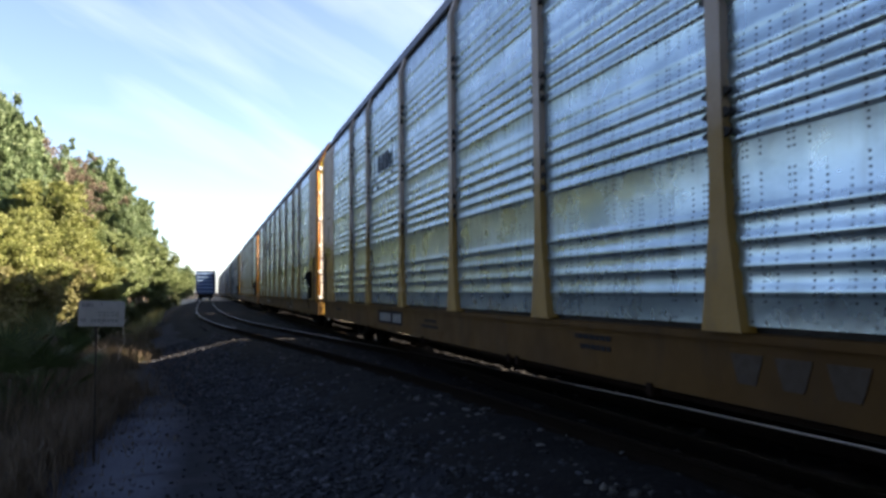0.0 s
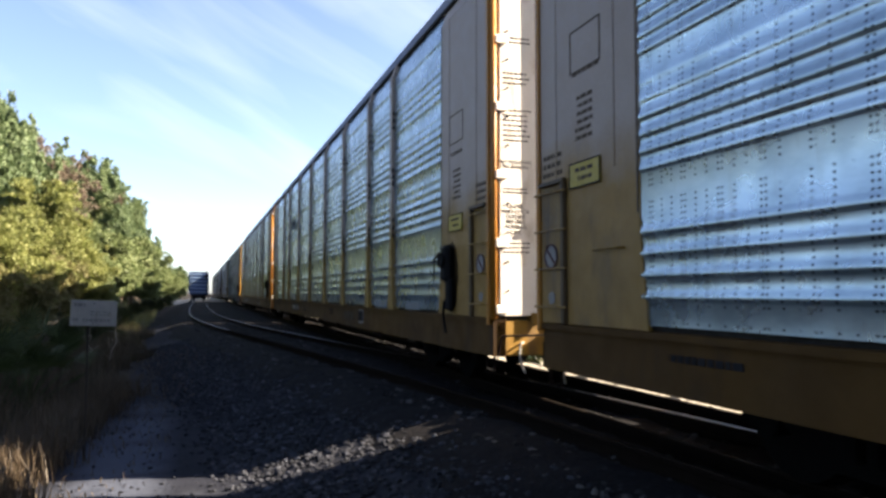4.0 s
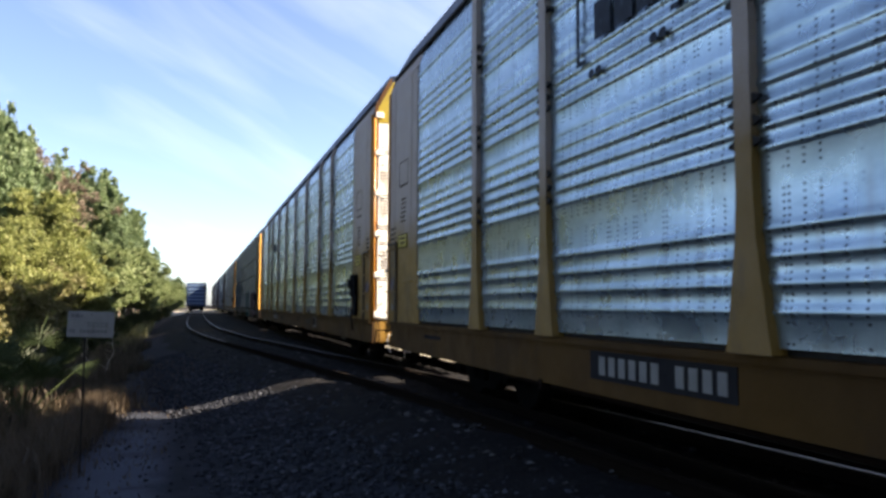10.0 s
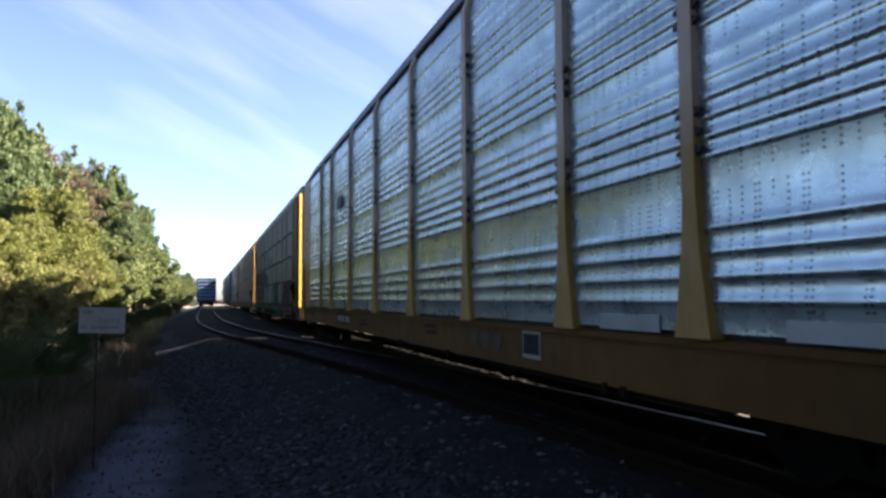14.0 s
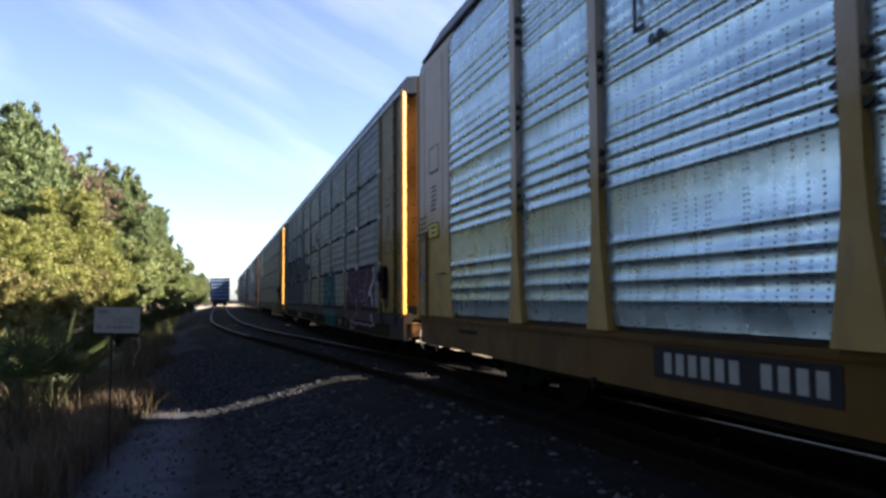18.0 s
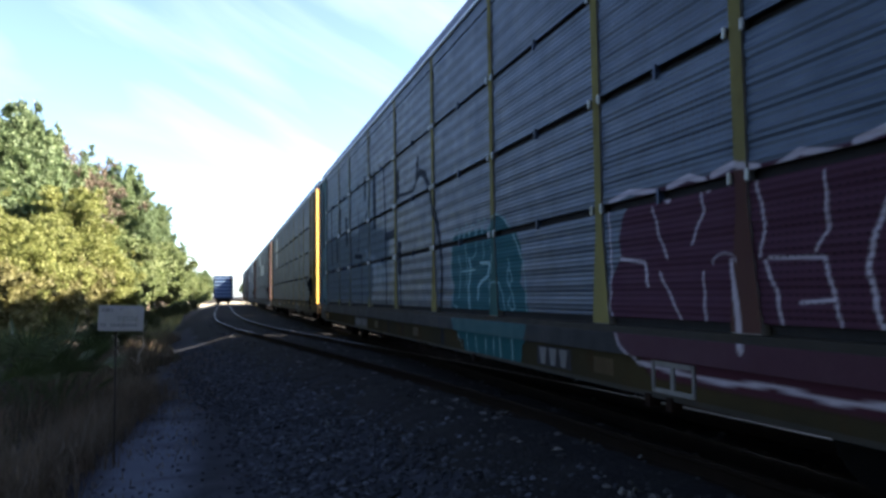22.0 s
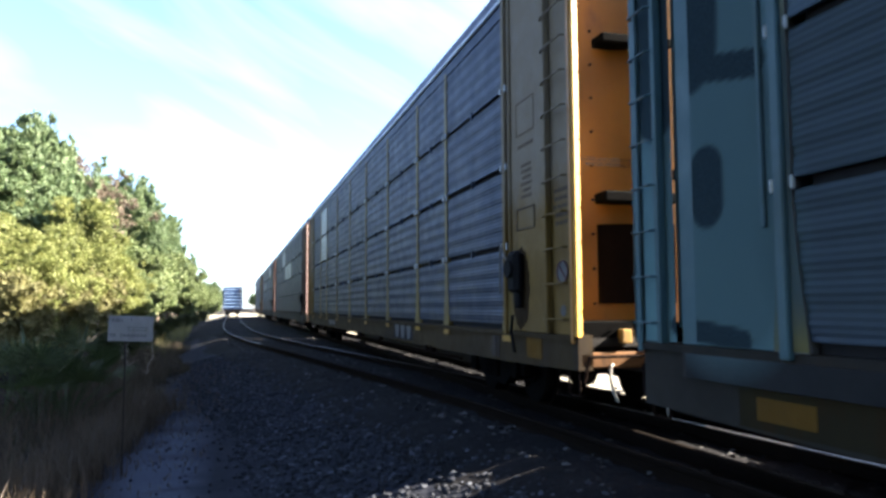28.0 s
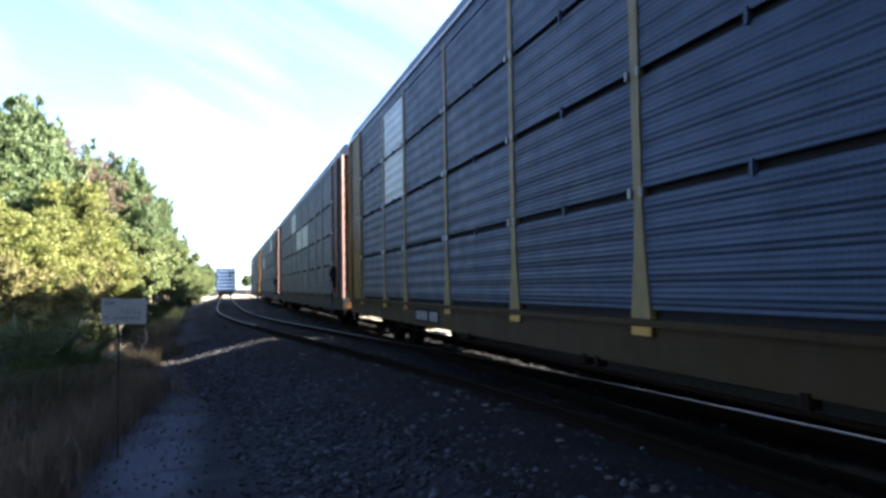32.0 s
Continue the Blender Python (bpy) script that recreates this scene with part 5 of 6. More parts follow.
def rail_object(track, xf, y0, y1, step, head=None):
    prof = [(-0.07, -0.172), (0.07, -0.172), (0.07, -0.155), (0.012, -0.13), (0.012, -0.05), (0.036, -0.036), (0.036, -0.008), (0.026, 0.0), (-0.026, 0.0), (-0.036, -0.008), (-0.036, -0.036), (-0.012, -0.05), (-0.012, -0.13), (-0.07, -0.155)]
    ys = spread((y0, y1, step))
    verts, faces, n = [], [], len(prof)
    for y in ys:
        for a, b in prof:
            verts.append((xf(y) + a, y, b))
    tops = []
    for j in range(len(ys) - 1):
        for i in range(n):
            k = (i + 1) % n
            tops.append(1 if 6 <= i <= 8 else 0)
            faces.append((j * n + i, j * n + k, (j + 1) * n + k, (j + 1) * n + i))
    me = bpy.data.meshes.new("rail")
    me.from_pydata(verts, [], faces)
    me.materials.append(RAIL_SHADED)
    me.materials.append(head or RAIL_TOP)
    for p, t in zip(me.polygons, tops):
        p.material_index = t
    return part("rail", me, None, track)


main_track = thing("main_track", "straight main railway track with rusty, shade-darkened rails on timber sleepers", "railway track", kind="structure")
siding_track = thing("siding_track", "siding track curving away from the main track", "railway track", kind="structure")
for s in (-0.753, 0.753):
    # Main heads and the near left siding head take the shade colour.
    rail_object(main_track, lambda y, s=s: TRACK_X + s, -60, 900, 12, RAIL_SHADED)
    rail_object(siding_track, lambda y, s=s: siding_x(y) + s, -2.0 if s > 0 else -8.0, 27, 0.5, RAIL_TOP if s > 0 else RAIL_SHADED)
    rail_object(siding_track, lambda y, s=s: siding_x(y) + s, 27, 150, 0.5)
    rail_object(siding_track, lambda y, s=s: siding_x(y) + s, 150, 900, 50)


def sleeper_mesh():
    bm = boxes((-1.3, -0.11, -0.34, 1.3, 0.11, -0.172), bevel=0.012)
    for s in (-0.753, 0.753):
        box(bm, s - 0.18, -0.09, -0.175, s + 0.18, 0.09, -0.165, mat=1)
    return mesh_from("sleeper", bm, (TIE, RUST))


SLEEPER = sleeper_mesh()
rnd = random.Random(4)
for i in range(170):
    y = -6 + i * 0.53
    o = part("sleeper", SLEEPER, None, main_track)
    o.matrix_basis = pose(TRACK_X + rnd.uniform(-0.04, 0.04), y + rnd.uniform(-0.03, 0.03), rnd.uniform(-0.012, 0.012), 0, 0, rnd.uniform(-1, 1))
for i in range(190):
    y = 16 + i * 0.53
    o = part("sleeper", SLEEPER, None, siding_track)
    turn = math.degrees(math.atan2(siding_x(y + 0.5) - siding_x(y - 0.5), 1.0))
    o.matrix_basis = pose(siding_x(y) + rnd.uniform(-0.04, 0.04), y + rnd.uniform(-0.03, 0.03), rnd.uniform(-0.012, 0.012), 0, 0, -turn + rnd.uniform(-1, 1))


def scatter_stones(name, count, place, size, mat, label, seed):
    rnd = random.Random(seed)
    bm = bmesh.new()
    bmesh.ops.create_icosphere(bm, subdivisions=1, radius=1.0)
    base = np.array([v.co[:] for v in bm.verts])
    tri = np.array([[v.index for v in f.verts] for f in bm.faces])
    bm.free()
    rng = np.random.default_rng(seed)
    verts, faces = [], []
    for i in range(count):
        x, y = place(rnd)
        s = size * rnd.uniform(0.5, 1.5)
        v = base * (1 + rng.uniform(-0.3, 0.3, (len(base), 1))) * np.array([rnd.uniform(0.7, 1.3), rnd.uniform(0.7, 1.3), rnd.uniform(0.5, 0.9)]) * s
        a = rnd.uniform(0, 6.28)
        c, q = math.cos(a), math.sin(a)
        v = v @ np.array([[c, q, 0], [-q, c, 0], [0, 0, 1]])
        verts.append(v + (x, y, ground_z(x, y) + 0.02 + s * 0.15))
        faces.append(tri + i * len(base))
    me = bpy.data.meshes.new(name)
    me.from_pydata(np.concatenate(verts).tolist(), [], np.concatenate(faces).tolist())
    me.materials.append(mat)
    return tagged(new(name, me), label, "gravel", kind="stuff")


def on_slope(r):
    y = 1.5 + 26 * r.random() ** 1.6 if r.random() < 0.85 else -12 + 13.5 * r.random() ** 0.6
    return min(siding_x(y), TRACK_X) - 1.5 - 2.25 * r.random() ** 0.8 + r.gauss(0, 0.12), y


def on_bed(r):
    y = 1.5 + 40 * r.random() ** 1.5 if r.random() < 0.88 else -10 + 11.5 * r.random() ** 0.6
    return r.uniform(min(siding_x(y), TRACK_X) - 1.5, 6.6), y


def on_road(r):
    y = -6.0 + 34 * r.random() ** 1.3
    return r.uniform(-1.93, 1.93), y


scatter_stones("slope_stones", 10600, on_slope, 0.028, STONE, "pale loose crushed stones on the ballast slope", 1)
scatter_stones("ballast_stones", 7300, on_bed, 0.036, BALLAST_STONE, "ballast stones between the rails, most darkened for shade", 2)
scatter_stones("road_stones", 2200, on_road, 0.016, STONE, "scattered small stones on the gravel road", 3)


# ---- the boxcar parked on the siding ----
def boxcar():
    y0, y1, w, z0, z1 = 127.0, 142.5, 1.48, 1.0, 4.6
    car = thing("boxcar", "blue boxcar with a ribbed end parked on the siding", "railcar", (-0.1, 0, 0))
    part("body", boxes((-w, y0 + 0.06, z0, w, y1, z1), bevel=0.03), BLUE_CAR, car)
    for i in range(6):
        z = z0 + 0.28 + i * 0.57
        bm = bmesh.new()
        prism(bm, [(y0 + 0.06, z), (y0 - 0.05, z + 0.05), (y0 - 0.05, z + 0.16), (y0 + 0.06, z + 0.23)], "x", -w + 0.08, w - 0.08)
        part("end_rib", bm, BLUE_CAR_LIGHT, car, "pale pressed rib of the end wall")
    for s in (-1, 1):
        part("corner_post", boxes((s * w - 0.06, y0 - 0.02, z0, s * w + 0.06, y0 + 0.1, z1)), BLUE_CAR, car)
    part("roof", boxes((-w - 0.05, y0, z1, w + 0.05, y1, z1 + 0.1), bevel=0.04), ZINC_DULL, car)
    part("brake_stand", rods([(w - 0.25, y0 - 0.12, z0 + 0.2), (w - 0.25, y0 - 0.12, z1 + 0.35)], 0.05), DARK, car)
    part("brake_wheel", rod(bmesh.new(), (w - 0.3, y0 - 0.2, z1 - 0.6), (w - 0.3, y0 - 0.14, z1 - 0.6), 0.28, 16), DARK, car)
    for z in np.arange(z0 + 0.2, z1 - 0.2, 0.4):
        part("rung", rods([(-w + 0.1, y0 - 0.1, z), (-w + 0.5, y0 - 0.1, z)], 0.016, 6), STEEL, car)
    part("underframe", boxes((-w + 0.1, y0 + 0.1, 0.75, w - 0.1, y1 - 0.1, z0)), DARK, car)
    part("coupler", boxes((-0.13, y0 - 0.75, 0.72, 0.13, y0 + 0.1, 0.98), bevel=0.03), RUST, car)
    for yc in (y0 + 2.0, y1 - 2.0):
        tr = part("truck", boxes((-1.0, yc - 0.2, 0.42, 1.0, yc + 0.2, 0.7)), DARK, car)
        for s in (-1, 1):
            sf = part("side_frame", SIDE_FRAME, None, tr)
            sf.matrix_basis = pose(s * 1.02, yc, 0)
        for dy in (-0.87, 0.87):
            ws = part("wheelset", WHEELSET, None, tr)
            ws.matrix_basis = pose(0, yc + dy, 0.42)


boxcar()


# ---- the small sign on its post ----
def sign():
    y, xc = 10.06, -1.296
    zt = EYE[2] - 0.097
    gz = ground_z(xc, y)
    s = thing("warning_sign", "small white metal sign with faded unreadable lettering on a thin post", "sign", (xc, y, gz))
    h = zt - gz
    part("post", boxes((-0.011, 0.012, -0.3, 0.011, 0.034, h - 0.02), bevel=0.004), POST_BROWN, s, "thin rusty steel post")
    pl = part("sign_plate", boxes((-0.265, 0.0, h - 0.316, 0.265, 0.008, h), bevel=0.002), SIGN_WHITE, s, "weathered white sheet")
    pl.matrix_basis = pose(0, 0, 0, 0, 2.0, -4)
    bm = bmesh.new()
    r = random.Random(8)
    for z, x0, x1, hh in ((h - 0.08, -0.23, -0.1, 0.045), (h - 0.15, -0.04, 0.21, 0.016), (h - 0.185, -0.04, 0.18, 0.016), (h - 0.265, -0.24, -0.17, 0.045), (h - 0.265, -0.12, 0.2, 0.04)):
        x = x0
        while x < x1:
            w = r.uniform(0.02, 0.06)
            box(bm, x, -0.002, z, min(x + w, x1), 0.002, z + hh)
            x += w + 0.012
    part("faded_line", bm, plain("faded_ink", (0.11, 0.11, 0.115), 0.7), pl, kind="stuff")
    for z in (h - 0.04, h - 0.28):
        part("bolt", rod(bmesh.new(), (0, -0.006, z), (0, 0.02, z), 0.008, 8), DARK, pl)


sign()


# ---- a dead branch leaning under the sign ----
def dry_branch(x, y, h, seed):
    rnd = random.Random(seed)
    bm = bmesh.new()
    p = Vector((0, 0, -0.03))
    for i in range(5):
        q = p + Vector((rnd.uniform(-0.12, 0.16), rnd.uniform(-0.08, 0.08), h / 5))
        rod(bm, p, q, 0.016 - i * 0.0025, 6, 0.014 - i * 0.0025)
        for _ in range(2):
            rod(bm, q, q + Vector((rnd.uniform(-0.3, 0.3), rnd.uniform(-0.15, 0.15), rnd.uniform(0.05, 0.25))), 0.007, 5, 0.003)
        p = q
    ob = new("dry_branch", mesh_from("dry_branch", bm, DRY_WOOD))
    ob.matrix_basis = pose(x, y, ground_z(x, y), 0, 0, 30)
    tagged(ob, "pale bare dead branch among the weeds", "branch", group="dead branches on the verge")


dry_branch(-2.33, 21.55, 1.14, 2)
dry_branch(-2.9, 22.08, 0.88, 5)
dry_branch(-3.69, 23.6, 1.32, 7)

# ---- a dark heap of scrap at the road's edge ----
def scrap_heap(x, y):
    bm = bmesh.new()
    bmesh.ops.create_icosphere(bm, subdivisions=3, radius=1.0)
    for v in bm.verts:
        n = noise.noise(v.co * 2.3) * 0.35 + noise.noise(v.co * 6.0) * 0.12
        v.co = Vector((v.co.x * 0.42, v.co.y * 0.3, max(-0.1, v.co.z) * 0.17)) * (1 + n)
    ob = new("scrap_heap", mesh_from("scrap_heap", bm, BLACK))
    ob.matrix_basis = pose(x, y, ground_z(x, y) + 0.0, 0, 0, 20)
    tagged(ob, "low black clump of scrap lying at the road's edge", "debris")


scrap_heap(-1.97, 26.2)


# ---- plants ----
def leaves_mesh(name, clumps, per, size, mat, seed, droop=0.0, slim=0.55):
    """Many small folded leaves spread through clumps (centre, radii)."""
    rng = np.random.default_rng(seed)
    V, Fc = [], []
    base = 0
    for (c, r) in clumps:
        n = int(per * (r[0] * r[1] * r[2]) ** 0.5)
        d = rng.normal(size=(n, 3))
        d /= np.linalg.norm(d, axis=1)[:, None]
        # lobes make the outline of a clump uneven
        lobe = 0.82 + 0.3 * np.sin(d @ rng.normal(size=(3, 1)) * 3.2 + rng.uniform(0, 6)) + 0.22 * np.sin(d @ rng.normal(size=(3, 1)) * 6.0 + rng.uniform(0, 6))
        p = np.array(c) + d * np.array(r) * lobe * (rng.uniform(0.05, 1.0, (n, 1)) ** 0.55)
        s = size * rng.uniform(0.55, 1.4, (n, 1))
        u = rng.normal(size=(n, 3))
        u[:, 2] -= droop
        u /= np.linalg.norm(u, axis=1)[:, None]
        w = np.cross(u, rng.normal(size=(n, 3)))
        w /= np.linalg.norm(w, axis=1)[:, None]
        nn = np.cross(u, w)
        q = np.stack([p - u * s, p + w * s * slim + nn * s * 0.18, p + u * s, p - w * s * slim + nn * s * 0.18], 1).reshape(-1, 3)
        V.append(q)
        k = np.arange(n)[:, None] * 4 + base
        Fc.append(np.concatenate([k, k + 1, k + 2, k + 3], 1))
        base += n * 4
    me = bpy.data.meshes.new(name)
    me.from_pydata(np.concatenate(V).tolist(), [], np.concatenate(Fc).tolist())
    me.materials.append(mat)
    return me


def trunk_mesh(h, r, limbs, seed, lean=0.05):
    """A tapered trunk with limbs; returns the mesh and the limb ends."""
    rnd = random.Random(seed)
    bm = bmesh.new()
    pts = [Vector((0, 0, -0.3))]
    for i in range(1, 6):
        pts.append(Vector((rnd.uniform(-lean, lean) * h * i / 5, rnd.uniform(-lean, lean) * h * i / 5, h * 0.75 * i / 5)))
    for i in range(5):
        rod(bm, pts[i], pts[i + 1], r * (1 - i * 0.16), 8, r * (1 - (i + 1) * 0.16))
    ends = [(pts[-1] + Vector((0, 0, h * 0.1)), 0.7), (pts[-1], 0.95), (pts[-2], 0.95), (pts[-1] + Vector((0.03 * h, -0.02 * h, 0.06 * h)), 0.7), (pts[-1] + Vector((-0.03 * h, 0.03 * h, 0.05 * h)), 0.7)]
    for k in range(limbs):
        f = rnd.uniform(0.25, 0.98)
        j = min(4, int(f * 5))
        a = pts[j].lerp(pts[j + 1], f * 5 - j)
        ang = k * 2.4 + rnd.uniform(-0.5, 0.5)
        reach = h * rnd.uniform(0.16, 0.34) * (1.2 - 0.6 * f)
        b = a + Vector((math.cos(ang) * reach, math.sin(ang) * reach, reach * rnd.uniform(0.3, 0.95)))
        rod(bm, a, b, r * 0.32 * (1.2 - f * 0.6), 6, r * 0.1)
        c = b + Vector((rnd.uniform(-1, 1), rnd.uniform(-1, 1), rnd.uniform(0.2, 1))) * reach * 0.4
        rod(bm, b, c, r * 0.1, 5, r * 0.03)
        for _ in range(2):
            q = b + Vector((rnd.uniform(-1, 1), rnd.uniform(-1, 1), rnd.uniform(-0.3, 1))) * reach * 0.5
            rod(bm, a.lerp(b, 0.7), q, r * 0.09, 5, r * 0.02)
            ends.append((q, 0.5))
        ends += [(a.lerp(b, 0.6), 0.7), (b, 0.7), (c, 0.5)]
    return mesh_from("trunk", bm, BARK), ends


def tree_proto(h, spread_r, limbs, mat, seed, leaf=0.115, per=600, low=0.15, sparse=1.0):
    trunk, ends = trunk_mesh(h, h * 0.022, limbs, seed)
    rnd = random.Random(seed + 50)
    clumps = []
    for e, k in ends:
        r = spread_r * rnd.uniform(0.2, 0.38) * k
        clumps.append(((e.x, e.y, e.z), (r, r, r * rnd.uniform(0.55, 0.9))))
        for _ in range(4):
            q = e + Vector((rnd.uniform(-1, 1), rnd.uniform(-1, 1), rnd.uniform(-0.6, 1.1))) * r * 1.1
            rr = r * rnd.uniform(0.2, 0.55)
            clumps.append(((q.x, q.y, max(q.z, low * h)), (rr, rr, rr * 0.75)))
    crown = leaves_mesh("crown", clumps, per * sparse, leaf, mat, seed)
    return trunk, crown


PROTOS = {
    "oak_a": tree_proto(11.0, 4.6, 22, LEAF_DARK, 1),
    "oak_b": tree_proto(10.0, 4.2, 20, LEAF_DARK, 2),
    "oak_c": tree_proto(12.0, 4.4, 24, LEAF_OAK, 3),
    "green_d": tree_proto(8.0, 4.0, 18, LEAF_MID, 4),
    "dead": tree_proto(9.5, 2.2, 24, LEAF_DEAD, 6, leaf=0.065, per=700, sparse=0.55),
    "willow": tree_proto(5.0, 3.6, 20, LEAF_YELLOW, 7, leaf=0.055, per=1700, low=0.06),
    "straw": tree_proto(3.0, 2.6, 16, LEAF_DRY, 8, leaf=0.06, per=900, low=0.03),
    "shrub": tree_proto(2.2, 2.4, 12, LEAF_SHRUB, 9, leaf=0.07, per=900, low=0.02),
    "shrub_mid": tree_proto(3.6, 3.0, 14, LEAF_MID, 10, leaf=0.08, per=800, low=0.03),
}
HEIGHTS = {k: max(v.co.z for v in m[1].vertices) - 0.1 for k, m in PROTOS.items()}
WORDS = {
    "oak_a": ("tree", "dark green broadleaf tree in the wood beside the road", "trees along the road"),
    "oak_b": ("tree", "dense dark green broadleaf tree beside the road", "trees along the road"),
    "oak_c": ("tree", "tall mixed green tree with sunlit crown", "trees along the road"),
    "green_d": ("tree", "rounded mid-green tree in the low sun", "trees along the road"),
    "dead": ("tree", "half-dead tree with reddish-brown dry foliage", "trees along the road"),
    "willow": ("bush", "large yellow-green bush lit by low sun", "bushes along the road"),
    "straw": ("bush", "dry straw-coloured brush at the wood's edge", "bushes along the road"),
    "shrub": ("shrub", "green undergrowth shrub, its leaves darkened for shade", "shrubs on the verge"),
    "shrub_mid": ("shrub", "leafy green shrub at the wood's edge", "shrubs on the verge"),
}


def plant(kind, x, y, h, turn, slim=1.0):
    name, label, group = WORDS[kind]
    k = h / HEIGHTS[kind]
    ob = thing(name, label, "tree" if name == "tree" else "bush", (x, y, ground_z(x, y) - 0.02), turn, group)
    ob.scale = (k * slim, k * slim, k)
    for mesh, pname in zip(PROTOS[kind], ("trunk", "crown")):
        part(pname, mesh, None, ob)


def at_angle(kind, yaw, el, x, turn, slim=1.0):
    """A plant whose top rises el degrees over the eye, yaw degrees left of the tracks, at a given offset."""
    y = -x / math.tan(radians(yaw))
    d = math.hypot(x, y)
    plant(kind, x, y, EYE[2] + d * math.tan(radians(el)) - ground_z(x, y), turn, slim)


for row in (
    ("oak_b", 18.1, 12.35, -9.23, 110), ("oak_a", 16.6, 11.93, -8.61, 310, 0.80),
    ("oak_b", 15.1, 12.92, -9.23, 10, 0.80),
    ("oak_b", 14.7, 13.34, -8.61, 40, 0.62),
    ("oak_a", 13.0, 13.4, -8.61, 80, 0.54),
    ("oak_c", 10.6, 9.6, -8.61, 150, 0.5),
    ("dead", 10.3, 10.9, -7.3, 30, 0.85),
    ("oak_c", 8.8, 10.3, -8.61, 200, 0.62),
    ("oak_a", 7.5, 9.9, -8.09, 290, 0.58),
    ("oak_b", 6.2, 8.1, -8.26, 120, 0.62),
    ("oak_c", 5.4, 7.5, -8.09, 60, 0.62),
    ("oak_a", 4.6, 6.9, -7.91, 250, 0.62),
    ("oak_b", 4.3, 4.9, -7.91, 170, 0.5),
    ("oak_a", 3.6, 2.6, -7.91, 20, 0.62),
    ("dead", 4.0, 3.7, -7.3, 100, 0.62),
    ("green_d", 2.7, 2.3, -7.47, 20, 0.62),
    ("oak_b", 2.0, 2.0, -7.47, 75, 0.62),
    ("oak_a", 1.3, 2.03, -7.47, 215, 0.62),
    ("oak_b", 0.7, 1.43, -7.47, 330, 0.62),
    ("oak_c", 13.8, 10.47, -10.11, 20), ("oak_c", 11.4, 8.68, -10.11, 220, 0.80), ("oak_a", 9.5, 7.55, -9.67, 95, 0.70), ("green_d", 8.2, 7.71, -8.79, 33, 0.70), ("oak_b", 6.8, 6.79, -8.35, 310, 0.70), ("oak_a", 5.9, 6.24, -8.44, 130, 0.62), ("oak_c", 5.0, 5.33, -8.09, 71, 0.62), ("oak_b", 4.0, 2.9, -7.91, 160, 0.62),
    ("oak_a", 3.2, 2.30, -7.56, 10, 0.62), ("oak_b", 2.4, 1.68, -7.56, 190, 0.62),
    ("willow", 13.2, 6.35, -4.92, 15), ("willow", 11.2, 7.40, -5.45, 140), ("willow", 15.9, 6.77, -4.92, 60), ("straw", 10.4, 2.88, -4.57, 70), ("straw", 12.9, 2.36, -4.31, 250), ("straw", 11.4, 1.62, -4.04, 20), ("straw", 15.0, 2.73, -4.22, 90),
    ("green_d", 9.0, 5.38, -5.27, 200), ("shrub_mid", 8.0, 3.76, -4.92, 110), ("green_d", 7.0, 4.82, -5.19, 320), ("willow", 8.2, 3.04, -4.57, 10), ("shrub_mid", 5.9, 4.10, -4.83, 40),
    ("green_d", 5.3, 4.36, -5.19, 175), ("shrub_mid", 4.6, 3.02, -4.66, 300), ("green_d", 3.9, 3.46, -4.92, 20), ("shrub_mid", 3.4, 2.30, -4.66, 70), ("green_d", 2.8, 2.39, -4.75, 260), ("shrub_mid", 2.2, 1.59, -4.66, 130), ("green_d", 1.7, 1.59, -4.92, 90), ("shrub_mid", 1.3, 1.06, -4.66, 200),
    ("shrub", 8.6, -1.34, -3.52, 160), ("shrub", 7.3, -1.07, -3.52, 230), ("shrub", 6.2, -0.89, -3.60, 300), ("shrub", 5.2, -0.71, -3.69, 35), ("shrub", 4.3, -0.44, -3.78, 105), ("shrub", 3.5, -0.27, -3.87, 190), ("shrub", 2.8, -0.18, -4.04, 250), ("shrub", 2.2, -0.09, -4.22, 310),
):
    at_angle(*row)
for x, y, h, kind, turn in ((-12, 420, 12, "oak_a", 0), (12, 470, 11, "oak_b", 70), (21, 440, 12, "oak_c", 140), (30, 480, 13, "oak_a", 200), (3, 620, 10, "oak_b", 30), (-5, 560, 10, "oak_c", 90), (40, 500, 13, "oak_b", 300)):
    plant(kind, x, y, h, turn)
# unseen trees added beside and behind the camera to cut skylight on the ground
for i in range(13):
    plant(("oak_a", "oak_b", "oak_c")[i % 3], -7.6 - 1.2 * (i % 2), 2.0 - 5.2 * i, 8.4 + (i * 7 % 4), 47 * i)


# hidden low brush, added beyond the main track to shade ground under the cars
rnd = random.Random(12)
for i in range(80):
    y = -14 + i * 1.7
    if y > 24 and rnd.random() < 0.3:
        continue
    if 1 < y < 17:
        if i % 2:
            plant("shrub", 11.2 + rnd.uniform(-0.3, 0.3), y, rnd.uniform(1.0, 1.4), rnd.uniform(0, 360))
        continue
    if y < 24:
        plant("shrub", 8.3 + rnd.uniform(-0.25, 0.25), y + 0.6, rnd.uniform(1.3, 1.8), rnd.uniform(0, 360))
    plant("shrub", 9.4 + rnd.uniform(-0.4, 0.4), y, rnd.uniform(2.2, 3.0), rnd.uniform(0, 360))


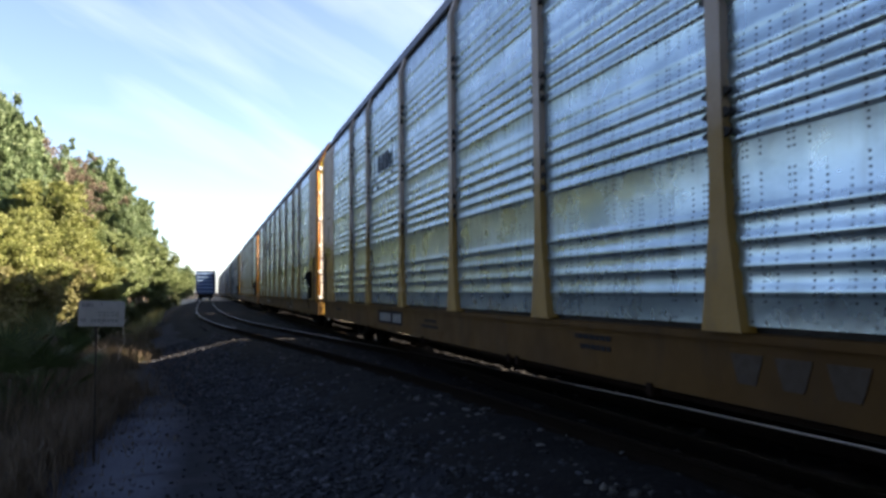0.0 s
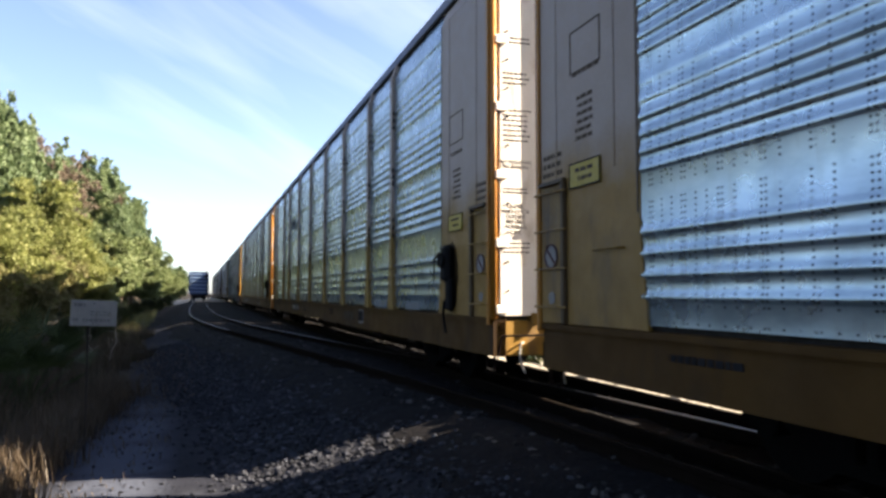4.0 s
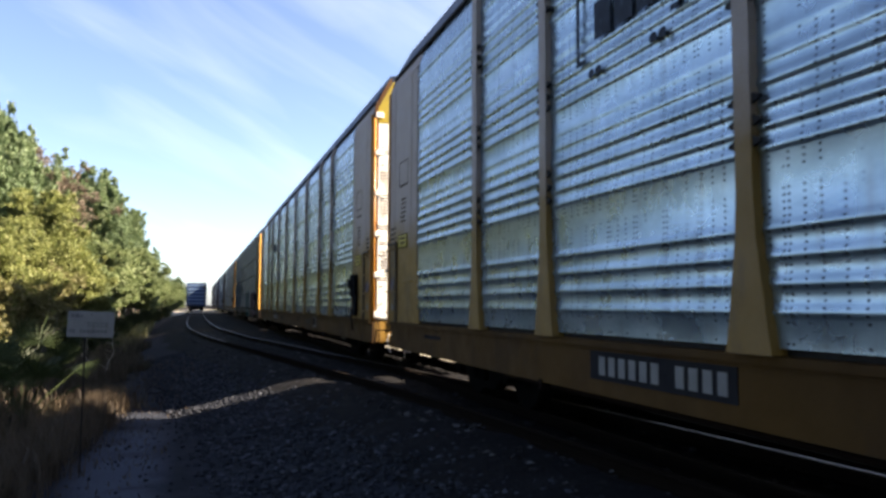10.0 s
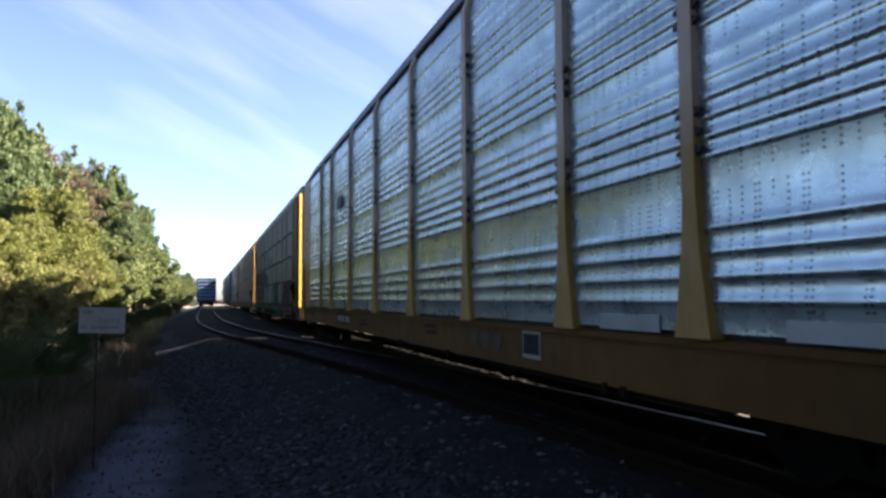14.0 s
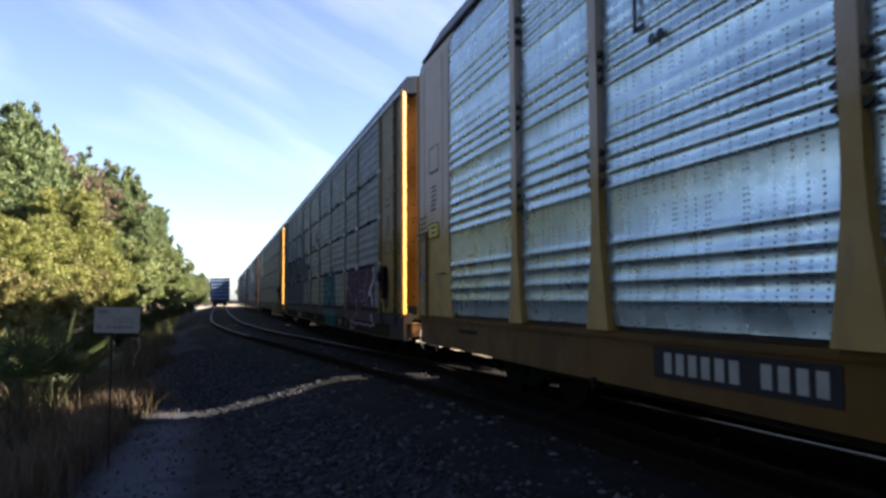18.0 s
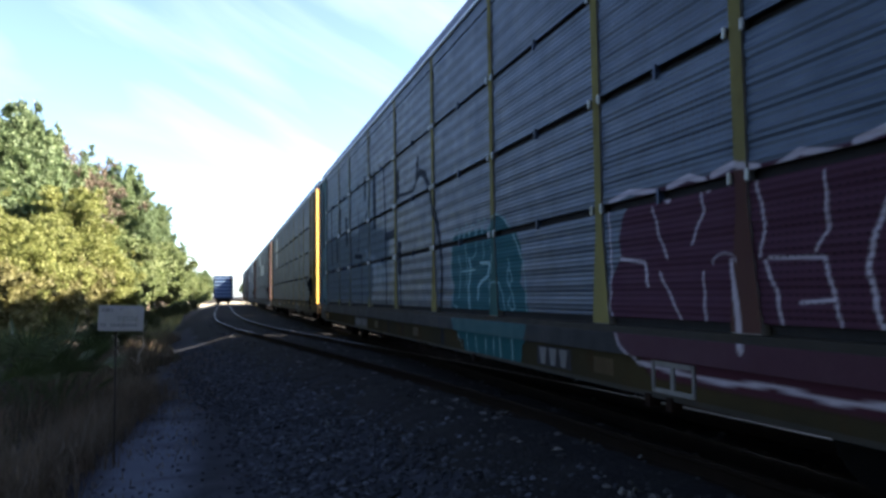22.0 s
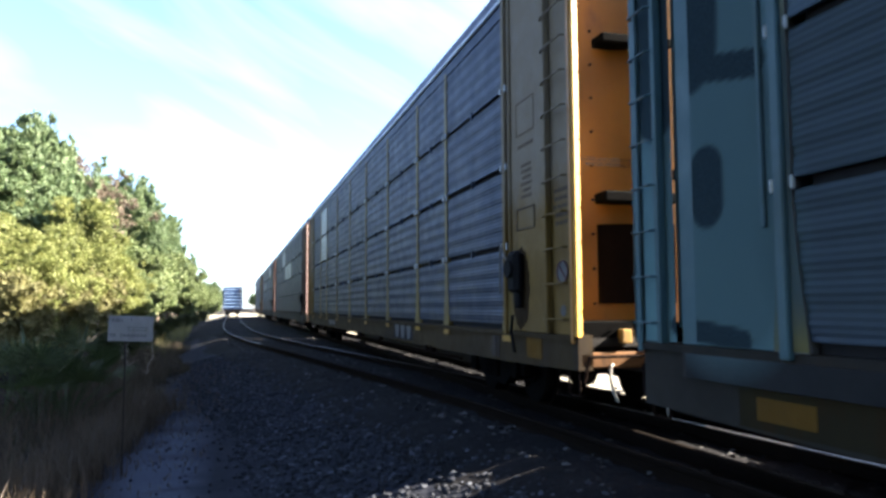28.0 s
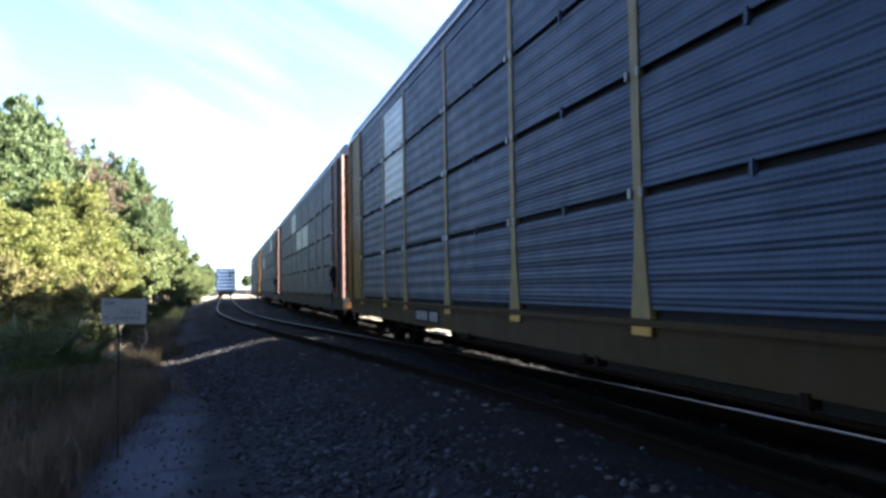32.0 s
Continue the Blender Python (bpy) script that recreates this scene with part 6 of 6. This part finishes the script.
def palmetto(x, y, h, seed):
    """A fan palm of stiff pointed blades on thin stalks."""
    rnd = random.Random(seed)
    ob = thing("palmetto", "spiky green palmetto on the shaded verge", "palm", (x, y, ground_z(x, y)), 0, "palmettos on the verge")
    for f in range(13):
        ang, tilt = f * 2.4 + rnd.uniform(-0.3, 0.3), rnd.uniform(0.15, 0.95)
        d = Vector((math.cos(ang) * math.sin(tilt), math.sin(ang) * math.sin(tilt), math.cos(tilt)))
        tip = d * h * rnd.uniform(0.5, 0.72)
        side = d.cross(Vector((0, 0, 1))).normalized()
        up = side.cross(d)
        bm = bmesh.new()
        rod(bm, (0, 0, 0), tip, 0.012, 5, 0.007)
        for b in range(15):
            a = (b - 7) / 7 * 1.6
            w = (d * math.cos(a) + side * math.sin(a)).normalized()
            e = tip + (w - Vector((0, 0, 0.18))) * h * 0.3 * (1 - 0.25 * abs(a) / 1.5)
            n = w.cross(up).normalized() * 0.02
            v = [bm.verts.new(q) for q in (tip, tip.lerp(e, 0.5) + n + up * 0.012, e, tip.lerp(e, 0.5) - n + up * 0.012)]
            bm.faces.new(v)
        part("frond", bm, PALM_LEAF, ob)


for x, y, down, seed in ((-3.08, 13.67, 0.19, 1), (-2.81, 14.6, 0.31, 3), (-3.47, 13.2, 0.28, 5), (-2.68, 13.9, 0.7, 8)):
    palmetto(x, y, (EYE[2] - down - ground_z(x, y)) / 0.84, seed)


def grass_stuff(name, count, place, height, mat, label, seed):
    rng = np.random.default_rng(seed)
    rnd = random.Random(seed)
    V, Fc = [], []
    for i in range(count):
        x, y = place(rnd)
        z = ground_z(x, y)
        h = height * rnd.uniform(0.4, 1.3)
        a = rnd.uniform(0, 6.28)
        lean = rng.normal(size=2) * h * 0.3
        w = 0.006 + 0.004 * rnd.random()
        cx, cy = math.cos(a) * w, math.sin(a) * w
        b = len(V)
        V += [(x - cx, y - cy, z - 0.02), (x + cx, y + cy, z - 0.02), (x + lean[0] * 0.4 + cx * 0.7, y + lean[1] * 0.4 + cy * 0.7, z + h * 0.6), (x + lean[0] * 0.4 - cx * 0.7, y + lean[1] * 0.4 - cy * 0.7, z + h * 0.6), (x + lean[0], y + lean[1], z + h)]
        Fc += [(b, b + 1, b + 2, b + 3), (b + 3, b + 2, b + 4)]
    me = bpy.data.meshes.new(name)
    me.from_pydata([tuple(map(float, v)) for v in V], [], Fc)
    me.materials.append(mat)
    return tagged(new(name, me), label, "grass", kind="stuff")


def on_verge(r):
    y = 4.0 + 34 * r.random() ** 1.4
    t = r.random()
    clump = math.sin(y * 2.1) * 0.25 + math.sin(y * 0.73 + 2) * 0.3
    return -2.06 - 0.31 * math.sin(y * 0.21) + clump - 2.3 * t ** 1.2, y


def verge_edge(r):
    y = 4.5 + 12 * r.random()
    tuft = math.sin(y * 3.3) + math.sin(y * 7.1 + 1)
    return -1.6 - 0.31 * math.sin(y * 0.21) + 0.2 * tuft * r.random() + 0.5 * r.random() ** 2.5 - 0.4 * r.random(), y


def road_weeds(r):
    y = 5 + 20 * r.random()
    return -1.7 - 0.31 * math.sin(y * 0.21) + 1.5 * r.random() ** 1.6 + 0.2 * math.sin(y * 1.3), y


def far_verge(r):
    y = 30 + 120 * r.random()
    return -2.46 - min(1.93, max(0, y - 45) * 0.044) - 2.5 * r.random(), y


grass_stuff("dry_grass", 10000, on_verge, 0.4, VERGE_STRAW, "dry straw grass along the road's edge", 5)
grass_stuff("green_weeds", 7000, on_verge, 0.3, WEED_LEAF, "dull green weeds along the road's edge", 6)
grass_stuff("verge_tufts", 6500, verge_edge, 0.42, VERGE_STRAW, "tall dry tufts leaning over the road's edge", 15)
grass_stuff("road_weeds", 1500, road_weeds, 0.09, VERGE_STRAW, "short dry weeds scattered on the gravel road", 16)
grass_stuff("far_grass", 7000, far_verge, 0.7, LEAF_DRY, "pale dry grass at the foot of the wood", 7)


# ---- movement ----
def travel(t):
    return 3.6406 * t - 0.006475 * (t - 16) ** 2 - 0.00011557 * (t - 16) ** 3


def motions():
    for car, front_at in TRAIN:
        walk(car, [(t, pose(TRACK_X, front_at - travel(t), 0)) for t in range(0, 33)])
    steps = [i * 0.16 for i in range(200)] + [32.0]
    spin = [(t, math.degrees((travel(t) - travel(0)) / 0.42)) for t in steps]
    for ws, y in WHEELS:
        walk(ws, [(t, pose(0, y, 0.42, a, 0, 0)) for t, a in spin])


motions()
